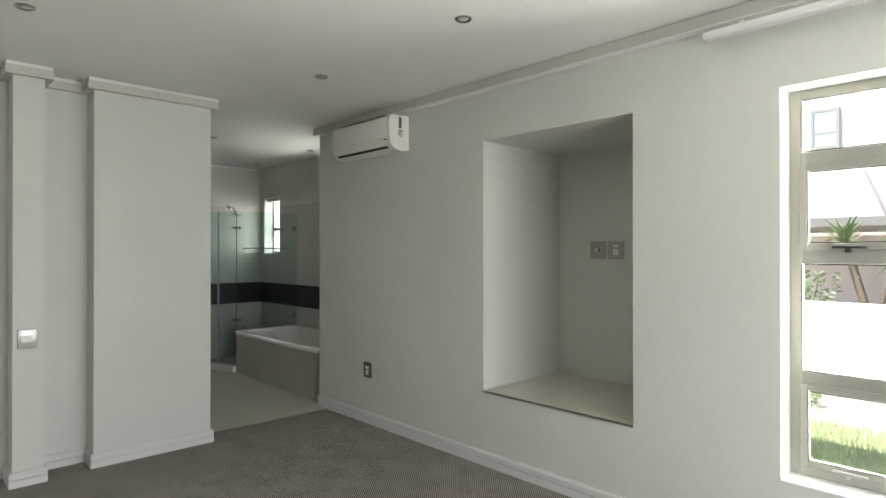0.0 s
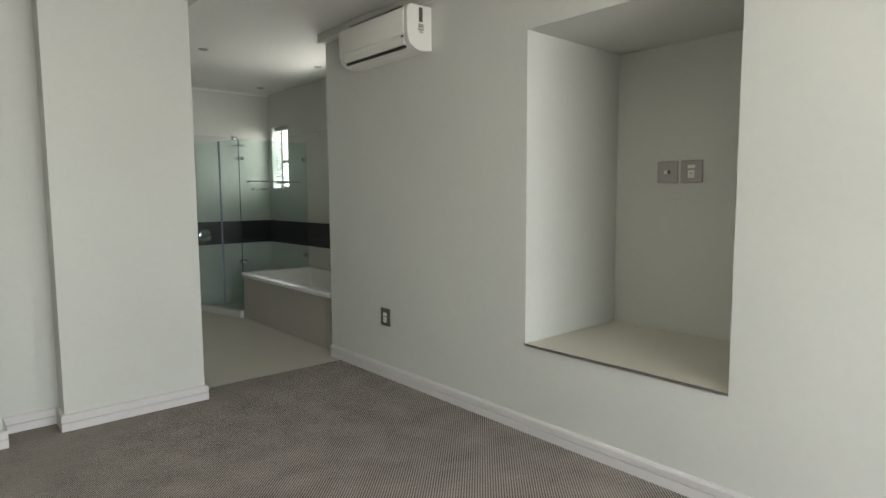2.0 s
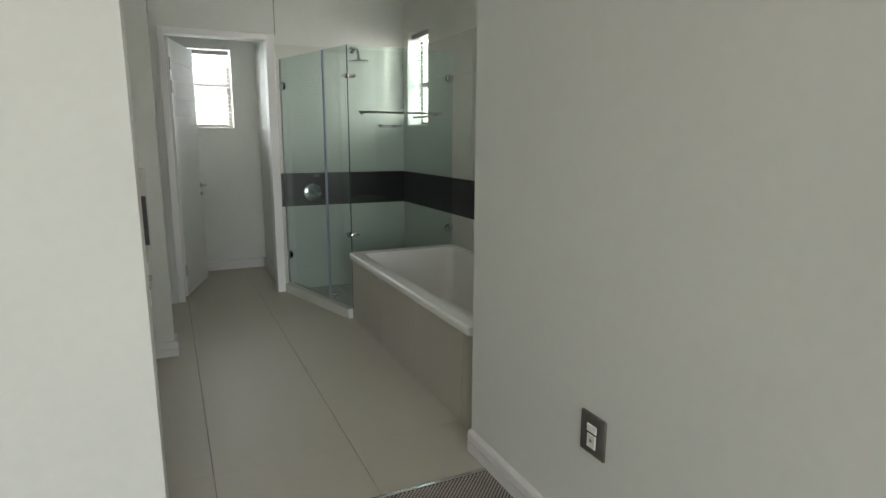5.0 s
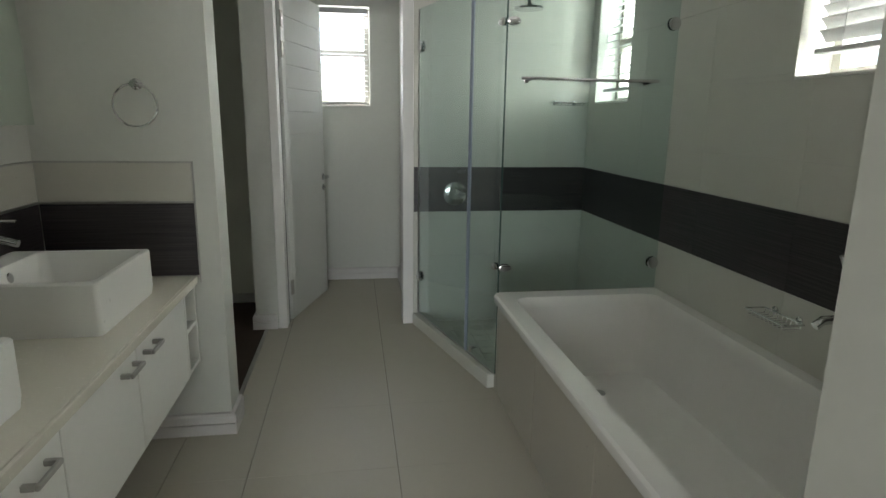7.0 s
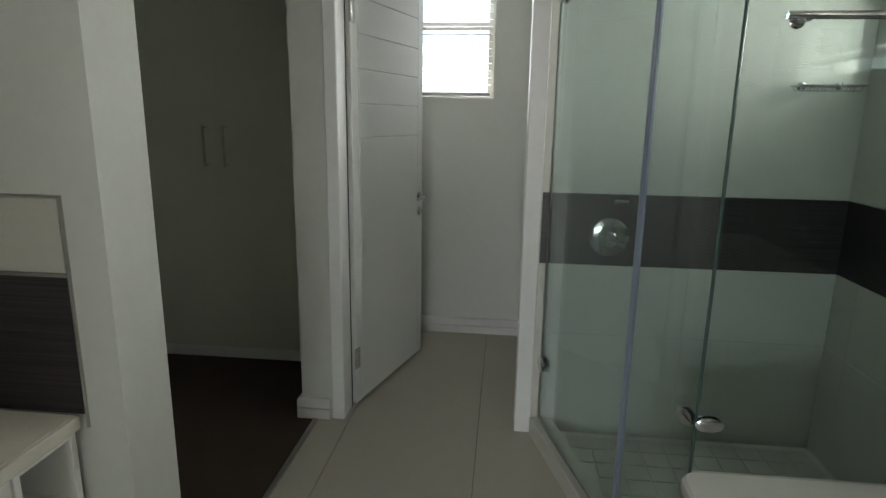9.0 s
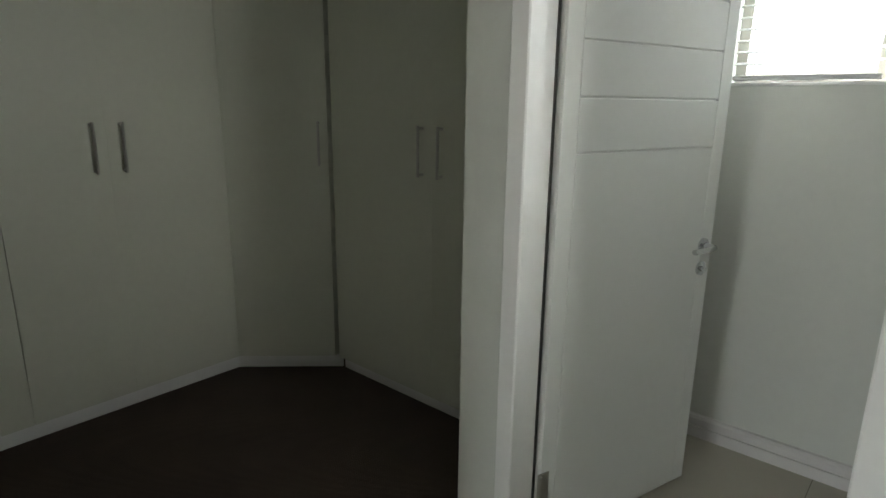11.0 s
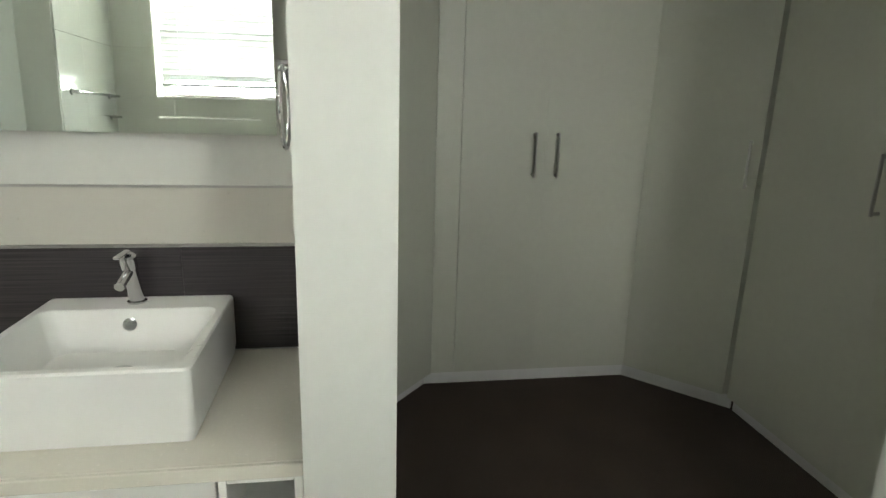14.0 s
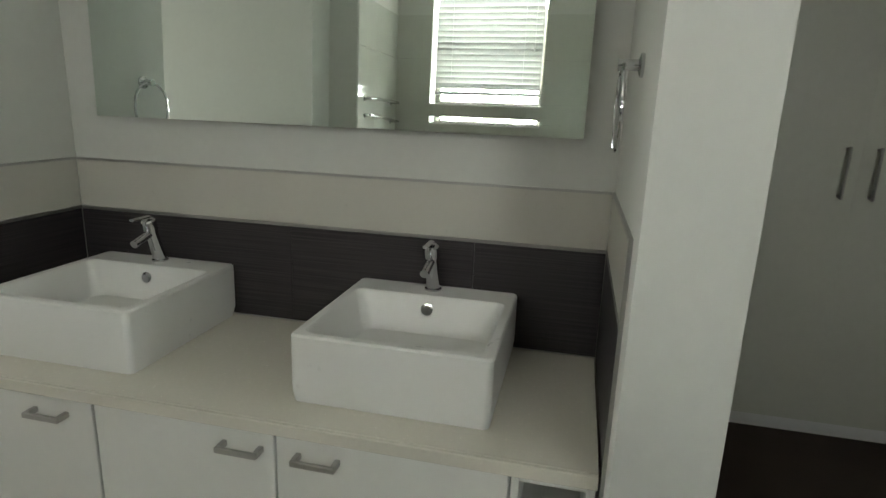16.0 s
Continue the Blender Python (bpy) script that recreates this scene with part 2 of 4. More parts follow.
def part(name, bm, mat, parent=None, label="", smooth=False):
    """Links a bmesh as one mesh object, modelled in the world's place, under its thing."""
    bmesh.ops.recalc_face_normals(bm, faces=bm.faces)
    me = bpy.data.meshes.new(name)
    bm.to_mesh(me)
    bm.free()
    me.materials.append(mat)
    if smooth:
        me.polygons.foreach_set("use_smooth", [True] * len(me.polygons))
        me.set_sharp_from_angle(angle=radians(35))
    ob = new(name, me)
    if parent:
        ob.parent = parent
        top, off = parent, Matrix.Identity(4)
        while top:
            off = off @ Matrix.Identity(4)
            if top.type == "EMPTY":
                off = top.matrix_basis.inverted()
            top = top.parent
        if parent.type == "EMPTY":
            ob.matrix_parent_inverse = off
    if label:
        ob["label"] = label
    return ob


def thing(name, place, label, category, group=""):
    ob = new(name)
    ob.location = place
    ob.matrix_basis = Matrix.Translation(place)
    ob.empty_display_size = 0.1
    return tagged(ob, label, category, group)


def B():
    return bmesh.new()


def setting(name, bm, mat, label="", smooth=False):
    return tagged(part(name, bm, mat, None, label, smooth), kind="structure")


def wall_x(name, x0, x1, y0, y1, z1, holes, mat=PAINT, label=""):
    """A wall that runs along y, with holes (y0, y1, z0, z1) in order of y."""
    bm, at = B(), y0
    for a, b, lo, hi in holes:
        box(bm, x0, at, 0, x1, a, z1)
        if lo > 0:
            box(bm, x0, a, 0, x1, b, lo)
        if hi < z1:
            box(bm, x0, a, hi, x1, b, z1)
        at = b
    box(bm, x0, at, 0, x1, y1, z1)
    bmesh.ops.remove_doubles(bm, verts=bm.verts, dist=0.0001)
    return setting(name, bm, mat, label)


def wall_y(name, y0, y1, x0, x1, z1, holes, mat=PAINT, label=""):
    """A wall that runs along x, with holes (x0, x1, z0, z1) in order of x."""
    bm, at = B(), x0
    for a, b, lo, hi in holes:
        box(bm, at, y0, 0, a, y1, z1)
        if lo > 0:
            box(bm, a, y0, 0, b, y1, lo)
        if hi < z1:
            box(bm, a, y0, hi, b, y1, z1)
        at = b
    box(bm, at, y0, 0, x1, y1, z1)
    bmesh.ops.remove_doubles(bm, verts=bm.verts, dist=0.0001)
    return setting(name, bm, mat, label)


# ---- plan, in metres ----
H = 2.72                 # ceiling
XM = 2.88                # the bedroom's long wall
YM = 4.36                # where that wall ends
YT = 4.19                # carpet meets tiles
XR = 3.795               # bathroom's window wall
YB = 7.48                # shower's back wall
XN = 1.510                          # end of the nib beside the alcove
XV, YV0, YV1 = 1.035, 4.48, 6.163   # alcove of the washstand
XP, YP = 1.70, 6.330     # end and back of the pier beside the washstand
YE = 4.550               # wall at the bath's near end

RIM = 0.528                         # height where the end wall steps over the tub

# ---- walls ----
wall_x("wall_main", XM, 3.13, -2.7, YM - 0.1, H, [(-0.66, 0.27, 0.434, 2.285), (1.025, 2.175, 0.513, 2.295)], label="long bedroom wall painted pale grey-green, with a deep recess and a tall window")
bm = B()
box(bm, 3.13, 0.905, 0.30, 3.80, 1.025, 2.42)
box(bm, 3.13, 2.175, 0.30, 3.80, 2.295, 2.42)
box(bm, 3.13, 1.025, 2.295, 3.80, 2.175, 2.42)
box(bm, 3.13, 1.025, 0.30, 3.80, 2.175, 0.50)
box(bm, 3.80, 0.905, 0.30, 3.92, 2.295, 2.42)
setting("wall_recess", bm, PAINT, "deep painted recess in the bedroom wall")
wall_y("wall_south", -2.95, -2.7, -4.0, 3.13, H, [(-0.3, 2.7, 0.1, 2.25)])
wall_x("wall_west", -4.25, -4.0, -2.95, 4.65, H, [])
bm = B()
box(bm, 0.85, 3.995, 0, 1.665, 4.19, H)
box(bm, 0.85, 4.19, 0, XN, YV0, H)
box(bm, -4.0, 4.185, 0, -0.57, YV0, H)
box(bm, -0.57, 4.185, 2.28, 0.33, YV0, H)
box(bm, 0.33, 4.185, 0, 0.85, YV0, H)
box(bm, 0.385, 3.95, 0, 0.555, 4.185, H)
setting("wall_north", bm, PAINT, "bedroom end wall with a broad pier and a slim pilaster")
wall_x("wall_alcove", XV - 0.12, XV, YV0, YP, H, [])
wall_y("wall_pier", YV1, YP, XV, XP, H, [])
bm = B()
box(bm, XM, YM - 0.1, 0, XR + 0.25, YM, H)
box(bm, 3.10, YM, RIM, XR + 0.25, YE, H)
box(bm, 3.02, YM, 0, XR + 0.25, 4.485, RIM)
bmesh.ops.remove_doubles(bm, verts=bm.verts, dist=0.0001)
setting("wall_bath_end", bm, PAINT)
wall_x("wall_window_side", XR, XR + 0.25, YE, 8.9, H, [(4.82, 5.63, 1.518, 2.34), (6.914, 7.374, 1.475, 2.285)], label="bathroom outer wall with two blinded windows")
bm = B()
box(bm, 2.63, YB, 0, XR, YB + 0.12, H)
box(bm, 1.60, YB, 0, 1.775, 7.62, H)
box(bm, 1.775, YB, 2.215, 2.63, YB + 0.12, H)
setting("wall_toilet_front", bm, PAINT)
wall_y("wall_toilet_back", 8.66, 8.90, 1.55, 3.1, H, [(1.90, 2.395, 1.455, 2.225)])
wall_x("wall_toilet_right", 2.634, 2.76, YB + 0.12, 8.66, H, [])
wall_x("wall_toilet_left", 1.60, 1.72, 7.62, 8.66, H, [])
bm = B()
box(bm, -0.6, 8.66, 0, 1.55, 8.78, H)
box(bm, -0.72, 5.2, 0, -0.6, 8.78, H)
box(bm, -0.6, 5.2, 0, XV - 0.12, 5.32, H)
setting("wall_dressing", bm, PAINT)
bm = B()
box(bm, 1.60, YP, 2.30, XP, YB, H)
setting("wall_dressing_lintel", bm, PAINT)
bm = B()
box(bm, -4.25, -2.95, H, 4.25, 8.9, H + 0.15)
setting("ceiling", bm, CEIL, "smooth white painted ceiling")

# ---- floors ----
bm = B()
box(bm, -4.0, -2.7, -0.1, XM, YT, 0.0)
setting("floor_bedroom", bm, CARPET, "taupe ribbed carpet")
bm = B()
box(bm, -0.6, 5.2, -0.1, 0.915, YP, 0.0)
box(bm, -0.6, YP, -0.1, 1.66, 8.66, 0.0)
setting("floor_dressing", bm, CARPETD, "dark brown carpet of the dressing room")
bm = B()
box(bm, 0.915, YT, -0.12, XR + 0.1, YP, -0.004)
box(bm, 1.66, YP, -0.12, XR + 0.1, 8.9, -0.004)
floor_bath = setting("floor_bathroom", bm, GROUT, "cream large-format floor tiles with dark joints")
bm = B()
box(bm, 1.685, YT - 0.009, -0.01, XM - 0.02, YT + 0.009, 0.005, 0.002)
setting("trim_threshold", bm, CHROME, "slim metal strip between carpet and tiles")
bm = B()
box(bm, 1.655, YP, -0.01, 1.675, YB, 0.004, 0.002)
setting("trim_threshold_dressing", bm, STEEL, "slim metal strip between brown carpet and tiles")
bm = B()
box(bm, XM - 0.003, 1.027, 0.5135, 3.799, 2.173, 0.525)
setting("trim_recess_sill", bm, RTILE, "cream tiled floor of the recess")
bm = B()
box(bm, XM - 0.009, 1.025, 0.513, XM - 0.0042, 2.175, 0.527)
setting("trim_recess_edge", bm, STEEL)

# ---- skirtings and cornices ----
SK = [(0, 0), (0.020, 0), (0.020, 0.048), (0.010, 0.049), (0.010, 0.053), (0.020, 0.054), (0.020, 0.086), (0.014, 0.096), (0, 0.099)]
runs = [[(XM, -2.7), (XM, YM + 0.0)], [(-0.57 - 3.43, 4.185), (-0.62, 4.185)], [(0.385, 4.185), (0.385, 3.95), (0.555, 3.95), (0.555, 4.185), (0.85, 4.185), (0.85, 3.995), (1.665, 3.995), (1.665, 4.19), (XN, 4.19), (XN, YV0)],
        [(XV, YV1), (XP, YV1), (XP, YP)], [(1.60, 7.62), (1.60, YB), (1.735, YB)], [(1.72, 8.66), (2.634, 8.66), (2.634, 7.62)], [(1.72, 7.70), (1.72, 8.66)]]


def profile_path(bm, prof, pts, flip=1):
    """A mitred moulding along plan points; it stands out to the right of the way walked."""
    pts = [Vector(p) for p in pts]
    rows = []
    for i, p in enumerate(pts):
        ns = []
        for a, b in ((pts[i - 1], p) if i else (None, None), (p, pts[i + 1]) if i < len(pts) - 1 else (None, None)):
            if a is not None:
                d = (b - a).normalized()
                ns.append(Vector((d.y, -d.x)) * flip)
        m = ns[0] if len(ns) == 1 else (ns[0] + ns[1]) / (1 + ns[0].dot(ns[1]))
        rows.append([bm.verts.new((p.x + m.x * o, p.y + m.y * o, h)) for o, h in prof])
    n = len(prof)
    for a, b in zip(rows, rows[1:]):
        for i in range(n):
            bm.faces.new((a[i], a[(i + 1) % n], b[(i + 1) % n], b[i]))
    bm.faces.new(rows[0][::-1])
    bm.faces.new(rows[-1])


bm = B()
for i, r in enumerate(runs):
    profile_path(bm, SK, r, -1 if i in (0,) else 1)
setting("baseboard", bm, SKIRT, "white moulded skirting board")

CB = [(0, 2.640), (0.045, 2.640), (0.045, 2.696), (0, 2.696)]
CT = [(0, 2.698), (0.040, 2.698), (0.040, 2.718), (0, 2.718)]
CM = [(0, 2.652), (0.045, 2.652), (0.045, 2.716), (0, 2.716)]
CMT = [(0, 2.640), (0.040, 2.640), (0.052, 2.644), (0.052, 2.651), (0, 2.651)]
bm, bt = B(), B()
for flip, r in ((-1, [(XM, -2.7), (XM, YM), (XM + 0.10, YM)]), (1, [(-4.0, 4.185), (0.385, 4.185), (0.385, 3.95), (0.555, 3.95), (0.555, 4.185), (0.85, 4.185), (0.85, 3.995), (1.665, 3.995), (1.665, 4.19), (XN, 4.19)])):
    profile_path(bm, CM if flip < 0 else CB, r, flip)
    profile_path(bt, CMT if flip < 0 else CT, r, flip)
profile_path(bt, [(0, 2.69), (0.02, 2.69), (0.02, 2.718), (0, 2.718)], [(1.60, YB), (XR, YB)], 1)
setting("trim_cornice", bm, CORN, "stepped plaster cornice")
setting("trim_cornice_cap", bt, TRIMW)

# ---- toilet doorway and bedroom door ----
bm = B()
for x0, x1 in ((1.745, 1.800), (2.562, 2.632)):
    box(bm, x0, YB - 0.012, 0, x1, YB + 0.125, 2.215, 0.004)
box(bm, 1.800, YB - 0.012, 2.165, 2.562, YB + 0.125, 2.215, 0.004)
setting("door_frame", bm, TRIMW, "white painted door frame of the toilet")
bm = B()
box(bm, 1.60, YB - 0.004, 2.600, 2.644, YB + 0.001, 2.606)
box(bm, 2.638, YB - 0.004, 2.215, 2.644, YB + 0.001, 2.600)
setting("trim_shadow_line", bm, GROUT)

door = thing("door_1", (1.822, 7.605, 0), "white painted toilet door with level grooves, standing open", "door")
door["kind"] = "structure"
dd = Vector((0.205, 0.700, 0))
ang = math.atan2(dd.y, dd.x)
L = dd.length


def door_space(ob):
    ob.matrix_basis = Matrix.Translation((1.822, 7.605, 0)) @ Matrix.Rotation(ang, 4, "Z")


bm = B()
box(bm, 0, 0.008, 0.014, L, 0.032, 2.155, 0.002)
z, edges = 0.014, [0.014, 1.253, 1.400, 1.546, 1.690, 1.836, 1.982, 2.155]
for lo, hi in zip(edges, edges[1:]):
    for y0, y1 in ((0.0, 0.009), (0.031, 0.040)):
        box(bm, 0.06, y0, lo + 0.002, L - 0.06, y1, hi - 0.002, 0.002)
for y0, y1 in ((0.0, 0.009), (0.031, 0.040)):
    box(bm, 0, y0, 0.014, 0.0595, y1, 2.155, 0.002)
    box(bm, L - 0.0595, y0, 0.014, L, y1, 2.155, 0.002)
leaf = part("leaf", bm, DOORP)
bm = B()
for side in (-1, 1):
    y = -0.004 if side < 0 else 0.044
    lathe(bm, (L - 0.055, y, 0.925), (0, side, 0), [(0.026, 0), (0.026, 0.006), (0.012, 0.010), (0.010, 0.045)], 20)
    tube(bm, [(L - 0.055, y + side * 0.045, 0.925), (L - 0.075, y + side * 0.050, 0.925), (L - 0.17, y + side * 0.050, 0.925)], 0.009)
    lathe(bm, (L - 0.055, y, 0.845), (0, side, 0), [(0.024, 0), (0.024, 0.006), (0.010, 0.008), (0.009, 0.020)], 20)
handle = part("door_handle", bm, CHROME, smooth=True)
hinges = []
for zc in (0.24, 1.775, 1.955):
    bm = B()
    box(bm, -0.012, -0.004, zc - 0.050, 0.030, 0.001, zc + 0.050)
    tube(bm, [(-0.006, -0.006, zc - 0.045), (-0.006, -0.006, zc + 0.045)], 0.006, 8)
    hinges.append(part("hinge", bm, BRASSY))
for ob in (leaf, handle, *hinges):
    ob.parent = door
    ob.matrix_parent_inverse = door.matrix_basis.inverted()
    door_space(ob)
for ob in (leaf, handle, *hinges):
    ob["label"] = {"leaf": "grooved white door leaf", "door_handle": "chrome lever handle"}.get(ob.name.split(".")[0], "steel hinge")

# thin dark strip on the frame paints the shadow beside the door's edge
bm = B()
box(bm, 1.7995, YB + 0.112, 0.002, 1.8020, YB + 0.1245, 2.160)
setting("trim_door_shade", bm, GAPSHADE, "dark strip for the shade between the toilet door and its frame")

door2 = thing("door_2", (0.33, 4.19, 0), "closed white bedroom door in its frame, beside a pilaster", "door")
door2["kind"] = "structure"
bm = B()
box(bm, -0.57, 4.19, 0, -0.52, 4.33, 2.28, 0.003)
box(bm, 0.28, 4.19, 0, 0.33, 4.33, 2.28, 0.003)
box(bm, -0.52, 4.19, 2.23, 0.28, 4.33, 2.28, 0.003)
part("door_frame", bm, TRIMW, door2)
bm = B()
box(bm, -0.515, 4.24, 0.01, 0.275, 4.28, 2.225, 0.003)
part("leaf", bm, DOORP, door2)

# ---- windows and blinds ----


def bar_frame(bm, axis, at0, at1, a0, a1, z0, z1, w):
    """A rectangular frame of bars in an upright plane that is normal to axis."""
    for lo, hi, zl, zh in ((a0, a0 + w, z0, z1), (a1 - w, a1, z0, z1), (a0 + w, a1 - w, z0, z0 + w), (a0 + w, a1 - w, z1 - w, z1)):
        if axis == "x":
            box(bm, at0, lo, zl, at1, hi, zh, 0.002)
        else:
            box(bm, lo, at0, zl, hi, at1, zh, 0.002)


win = thing("window_1", (3.02, -0.195, 0.434), "tall bedroom window of taupe aluminium with fixed and hinged panes", "window")
win["kind"] = "structure"
bm = B()
bar_frame(bm, "x", 3.02, 3.07, -0.66, 0.27, 0.434, 2.285, 0.05)
box(bm, 3.02, -0.225, 0.484, 3.07, -0.165, 2.235, 0.002)
for lo, hi in ((1.918, 1.985), (1.450, 1.520), (0.872, 0.935)):
    box(bm, 3.021, -0.61, lo, 3.069, -0.2251, hi, 0.002)
    box(bm, 3.021, -0.1649, lo, 3.069, 0.22, hi, 0.002)
part("window_frame", bm, ALU, win, "taupe aluminium frame")
for y0, y1 in ((-0.61, -0.225), (-0.165, 0.22)):
    for lo, hi, opens in ((1.985, 2.235, False), (1.520, 1.918, True), (0.935, 1.450, False), (0.484, 0.872, True)):
        if opens:
            bm = B()
            bar_frame(bm, "x", 3.008, 3.045, y0 - 0.004, y1 + 0.004, lo - 0.004, hi + 0.004, 0.032)
            sash = part("sash", bm, ALU, win)
            bm = B()
            yc = (y0 + y1) / 2
            box(bm, 2.985, yc - 0.075, lo + 0.002, 3.004, yc + 0.06, lo + 0.016, 0.003)
            box(bm, 2.990, yc - 0.015, lo - 0.018, 3.010, yc + 0.012, lo + 0.012, 0.003)
            part("stay", bm, BLACKP if lo > 1 else STEEL, win, "window stay")
        bm = B()
        box(bm, 3.040, y0 + 0.005, lo + 0.005, 3.046, y1 - 0.005, hi - 0.005)
        pane = part("pane", bm, WINDOWG, win)
        pane.visible_shadow = False
        bm = B()
        inset = 0.0285 if opens else 0.0002
        x0 = 3.0065 if opens else 3.018
        bar_frame(bm, "x", x0, x0 + 0.0015, y0 + inset, y1 - inset, lo + inset, hi - inset, 0.005)
        part("gasket", bm, BLACKP, win, "thin black glazing gasket")
bm = B()
box(bm, 2.875, -0.66, 0.425, 3.02, 0.27, 0.4345)
setting("window_sill", bm, TRIMW)


def venetian(name, axis, wall, a0, a1, z0, z1, bottom, label, tilt=24):
    """A blind of level slats in a window's opening, with its rails, ladders and cord."""
    mid = (a0 + a1) / 2
    place = (wall, mid, z1) if axis == "x" else (mid, wall, z1)
    top = thing(name, place, label, "window blind", "blinds in the bathroom windows")
    turn = Matrix.Identity(4) if axis == "x" else Matrix.Rotation(radians(90), 4, "Z")
    base = Matrix.Translation(place) @ turn
    half = (a1 - a0) / 2 - 0.012
    bm = B()
    box(bm, -0.030, -half, -0.045, 0.030, half, -0.004, 0.003)
    parts = [part("head_rail", bm, SLAT)]
    bm = B()
    box(bm, -0.026, -half, bottom - z1, 0.026, half, bottom - z1 + 0.020, 0.004)
    parts.append(part("bottom_rail", bm, SLAT))
    count = int((z1 - 0.06 - bottom - 0.03) / 0.040)
    me = None
    for i in range(count):
        zc = -0.07 - i * (z1 - 0.06 - bottom - 0.03) / count
        if me is None:
            bm = B()
            c, s = math.cos(radians(tilt)), math.sin(radians(tilt))
            row = []
            for k in range(5):
                u = -0.025 + 0.0125 * k
                bow = 0.003 * (1 - (u / 0.025) ** 2)
                row.append((u * c - bow * s, u * s + bow * c))
            rings = [[bm.verts.new((x, y, zz + o)) for x, zz in row for o in (0, 0.0025)] for y in (-half, half)]
            a, b = rings
            for k in range(4):
                bm.faces.new((a[2 * k], a[2 * k + 2], b[2 * k + 2], b[2 * k]))
                bm.faces.new((a[2 * k + 1], b[2 * k + 1], b[2 * k + 3], a[2 * k + 3]))
            bm.faces.new((a[0], b[0], b[1], a[1]))
            bm.faces.new((a[8], a[9], b[9], b[8]))
            ob = part("slat", bm, SLAT)
            me = ob.data
        else:
            ob = new("slat", me)
        ob.location.z = zc
        ob.matrix_basis = Matrix.Translation((0, 0, zc))
        parts.append(ob)
    for y in (-half * 0.68, half * 0.68):
        for x in (-0.027, 0.027):
            bm = B()
            tube(bm, [(x, y, -0.045), (x, y, bottom - z1 + 0.01)], 0.0012, 5)
            parts.append(part("ladder_cord", bm, SLAT))
    bm = B()
    tube(bm, [(-0.036, half - 0.05, -0.03), (-0.038, half - 0.05, -0.40)], 0.0015, 6)
    lathe(bm, (-0.038, half - 0.05, -0.44), (0, 0, 1), [(0.004, 0), (0.006, 0.01), (0.003, 0.04)], 8)
    parts.append(part("pull_cord", bm, SLAT))
    for p in parts:
        own = p.matrix_basis.copy()
        p.parent = top
        p.matrix_parent_inverse = top.matrix_basis.inverted()
        p.matrix_basis = base @ own
    return top


def small_window(name, axis, wall, out, a0, a1, z0, z1, split, label):
    """A white-framed window set in the outer part of the wall."""
    w = thing(name, (wall, (a0 + a1) / 2, z0) if axis == "x" else ((a0 + a1) / 2, wall, z0), label, "window")
    w["kind"] = "structure"
    f0, f1 = wall + out * 0.13, wall + out * 0.17
    bm = B()
    bar_frame(bm, axis, min(f0, f1), max(f0, f1), a0, a1, z0, z1, 0.040)
    zc = z0 + (z1 - z0) * split
    if axis == "x":
        box(bm, f0 + 0.001, a0 + 0.04, zc - 0.025, f1 - 0.001, a1 - 0.04, zc + 0.025, 0.002)
    else:
        box(bm, a0 + 0.04, f0 + 0.001, zc - 0.025, a1 - 0.04, f1 - 0.001, zc + 0.025, 0.002)
    part("window_frame", bm, ALU, w, "aluminium frame")
    for lo, hi in ((z0 + 0.04, zc - 0.025), (zc + 0.025, z1 - 0.04)):
        bm = B()
        if axis == "x":
            box(bm, f0 + 0.018, a0 + 0.04, lo, f0 + 0.023, a1 - 0.04, hi)
        else:
            box(bm, a0 + 0.04, f0 + 0.018, lo, a1 - 0.04, f0 + 0.023, hi)
        part("pane", bm, WINDOWG, w).visible_shadow = False
    bm = B()
    if axis == "x":
        box(bm, wall - 0.008, a0, z0, f0, a1, z0 + 0.012, 0.002)
    else:
        box(bm, a0, wall - 0.008, z0, a1, f0, z0 + 0.012, 0.002)
    part("sill", bm, TRIMW, w)
    bm = B()
    c = (a0 + a1) / 2
    if axis == "x":
        box(bm, f0 - 0.03, c - 0.06, z0 + 0.022, f0 - 0.004, c + 0.06, z0 + 0.034, 0.003)
    else:
        box(bm, c - 0.05, f0 - 0.03, z0 + 0.022, c + 0.05, f0 - 0.004, z0 + 0.034, 0.003)
    part("stay", bm, STEEL, w, "window stay")
    return w


small_window("window_2", "x", XR, 1, 4.82, 5.63, 1.518, 2.34, 0.45, "bathroom window above the bath, with a tiled sill")
small_window("window_3", "x", XR, 1, 6.914, 7.374, 1.475, 2.285, 0.45, "narrow shower window with a blind")
small_window("window_4", "y", 8.66, 1, 1.90, 2.395, 1.455, 2.225, 0.55, "small toilet window with a blind")
venetian("venetian_blind", "x", XR + 0.06, 4.83, 5.62, 1.518, 2.335, 1.60, "white slatted blind lowered over the bath's window", -50)
venetian("venetian_blind", "x", XR + 0.06, 6.92, 7.37, 1.475, 2.280, 1.545, "white slatted blind lowered in the narrow shower window", 12)
venetian("venetian_blind", "y", 8.66 + 0.06, 1.905, 2.39, 1.455, 2.220, 1.475, "white slatted blind lowered in the small toilet window", 12)

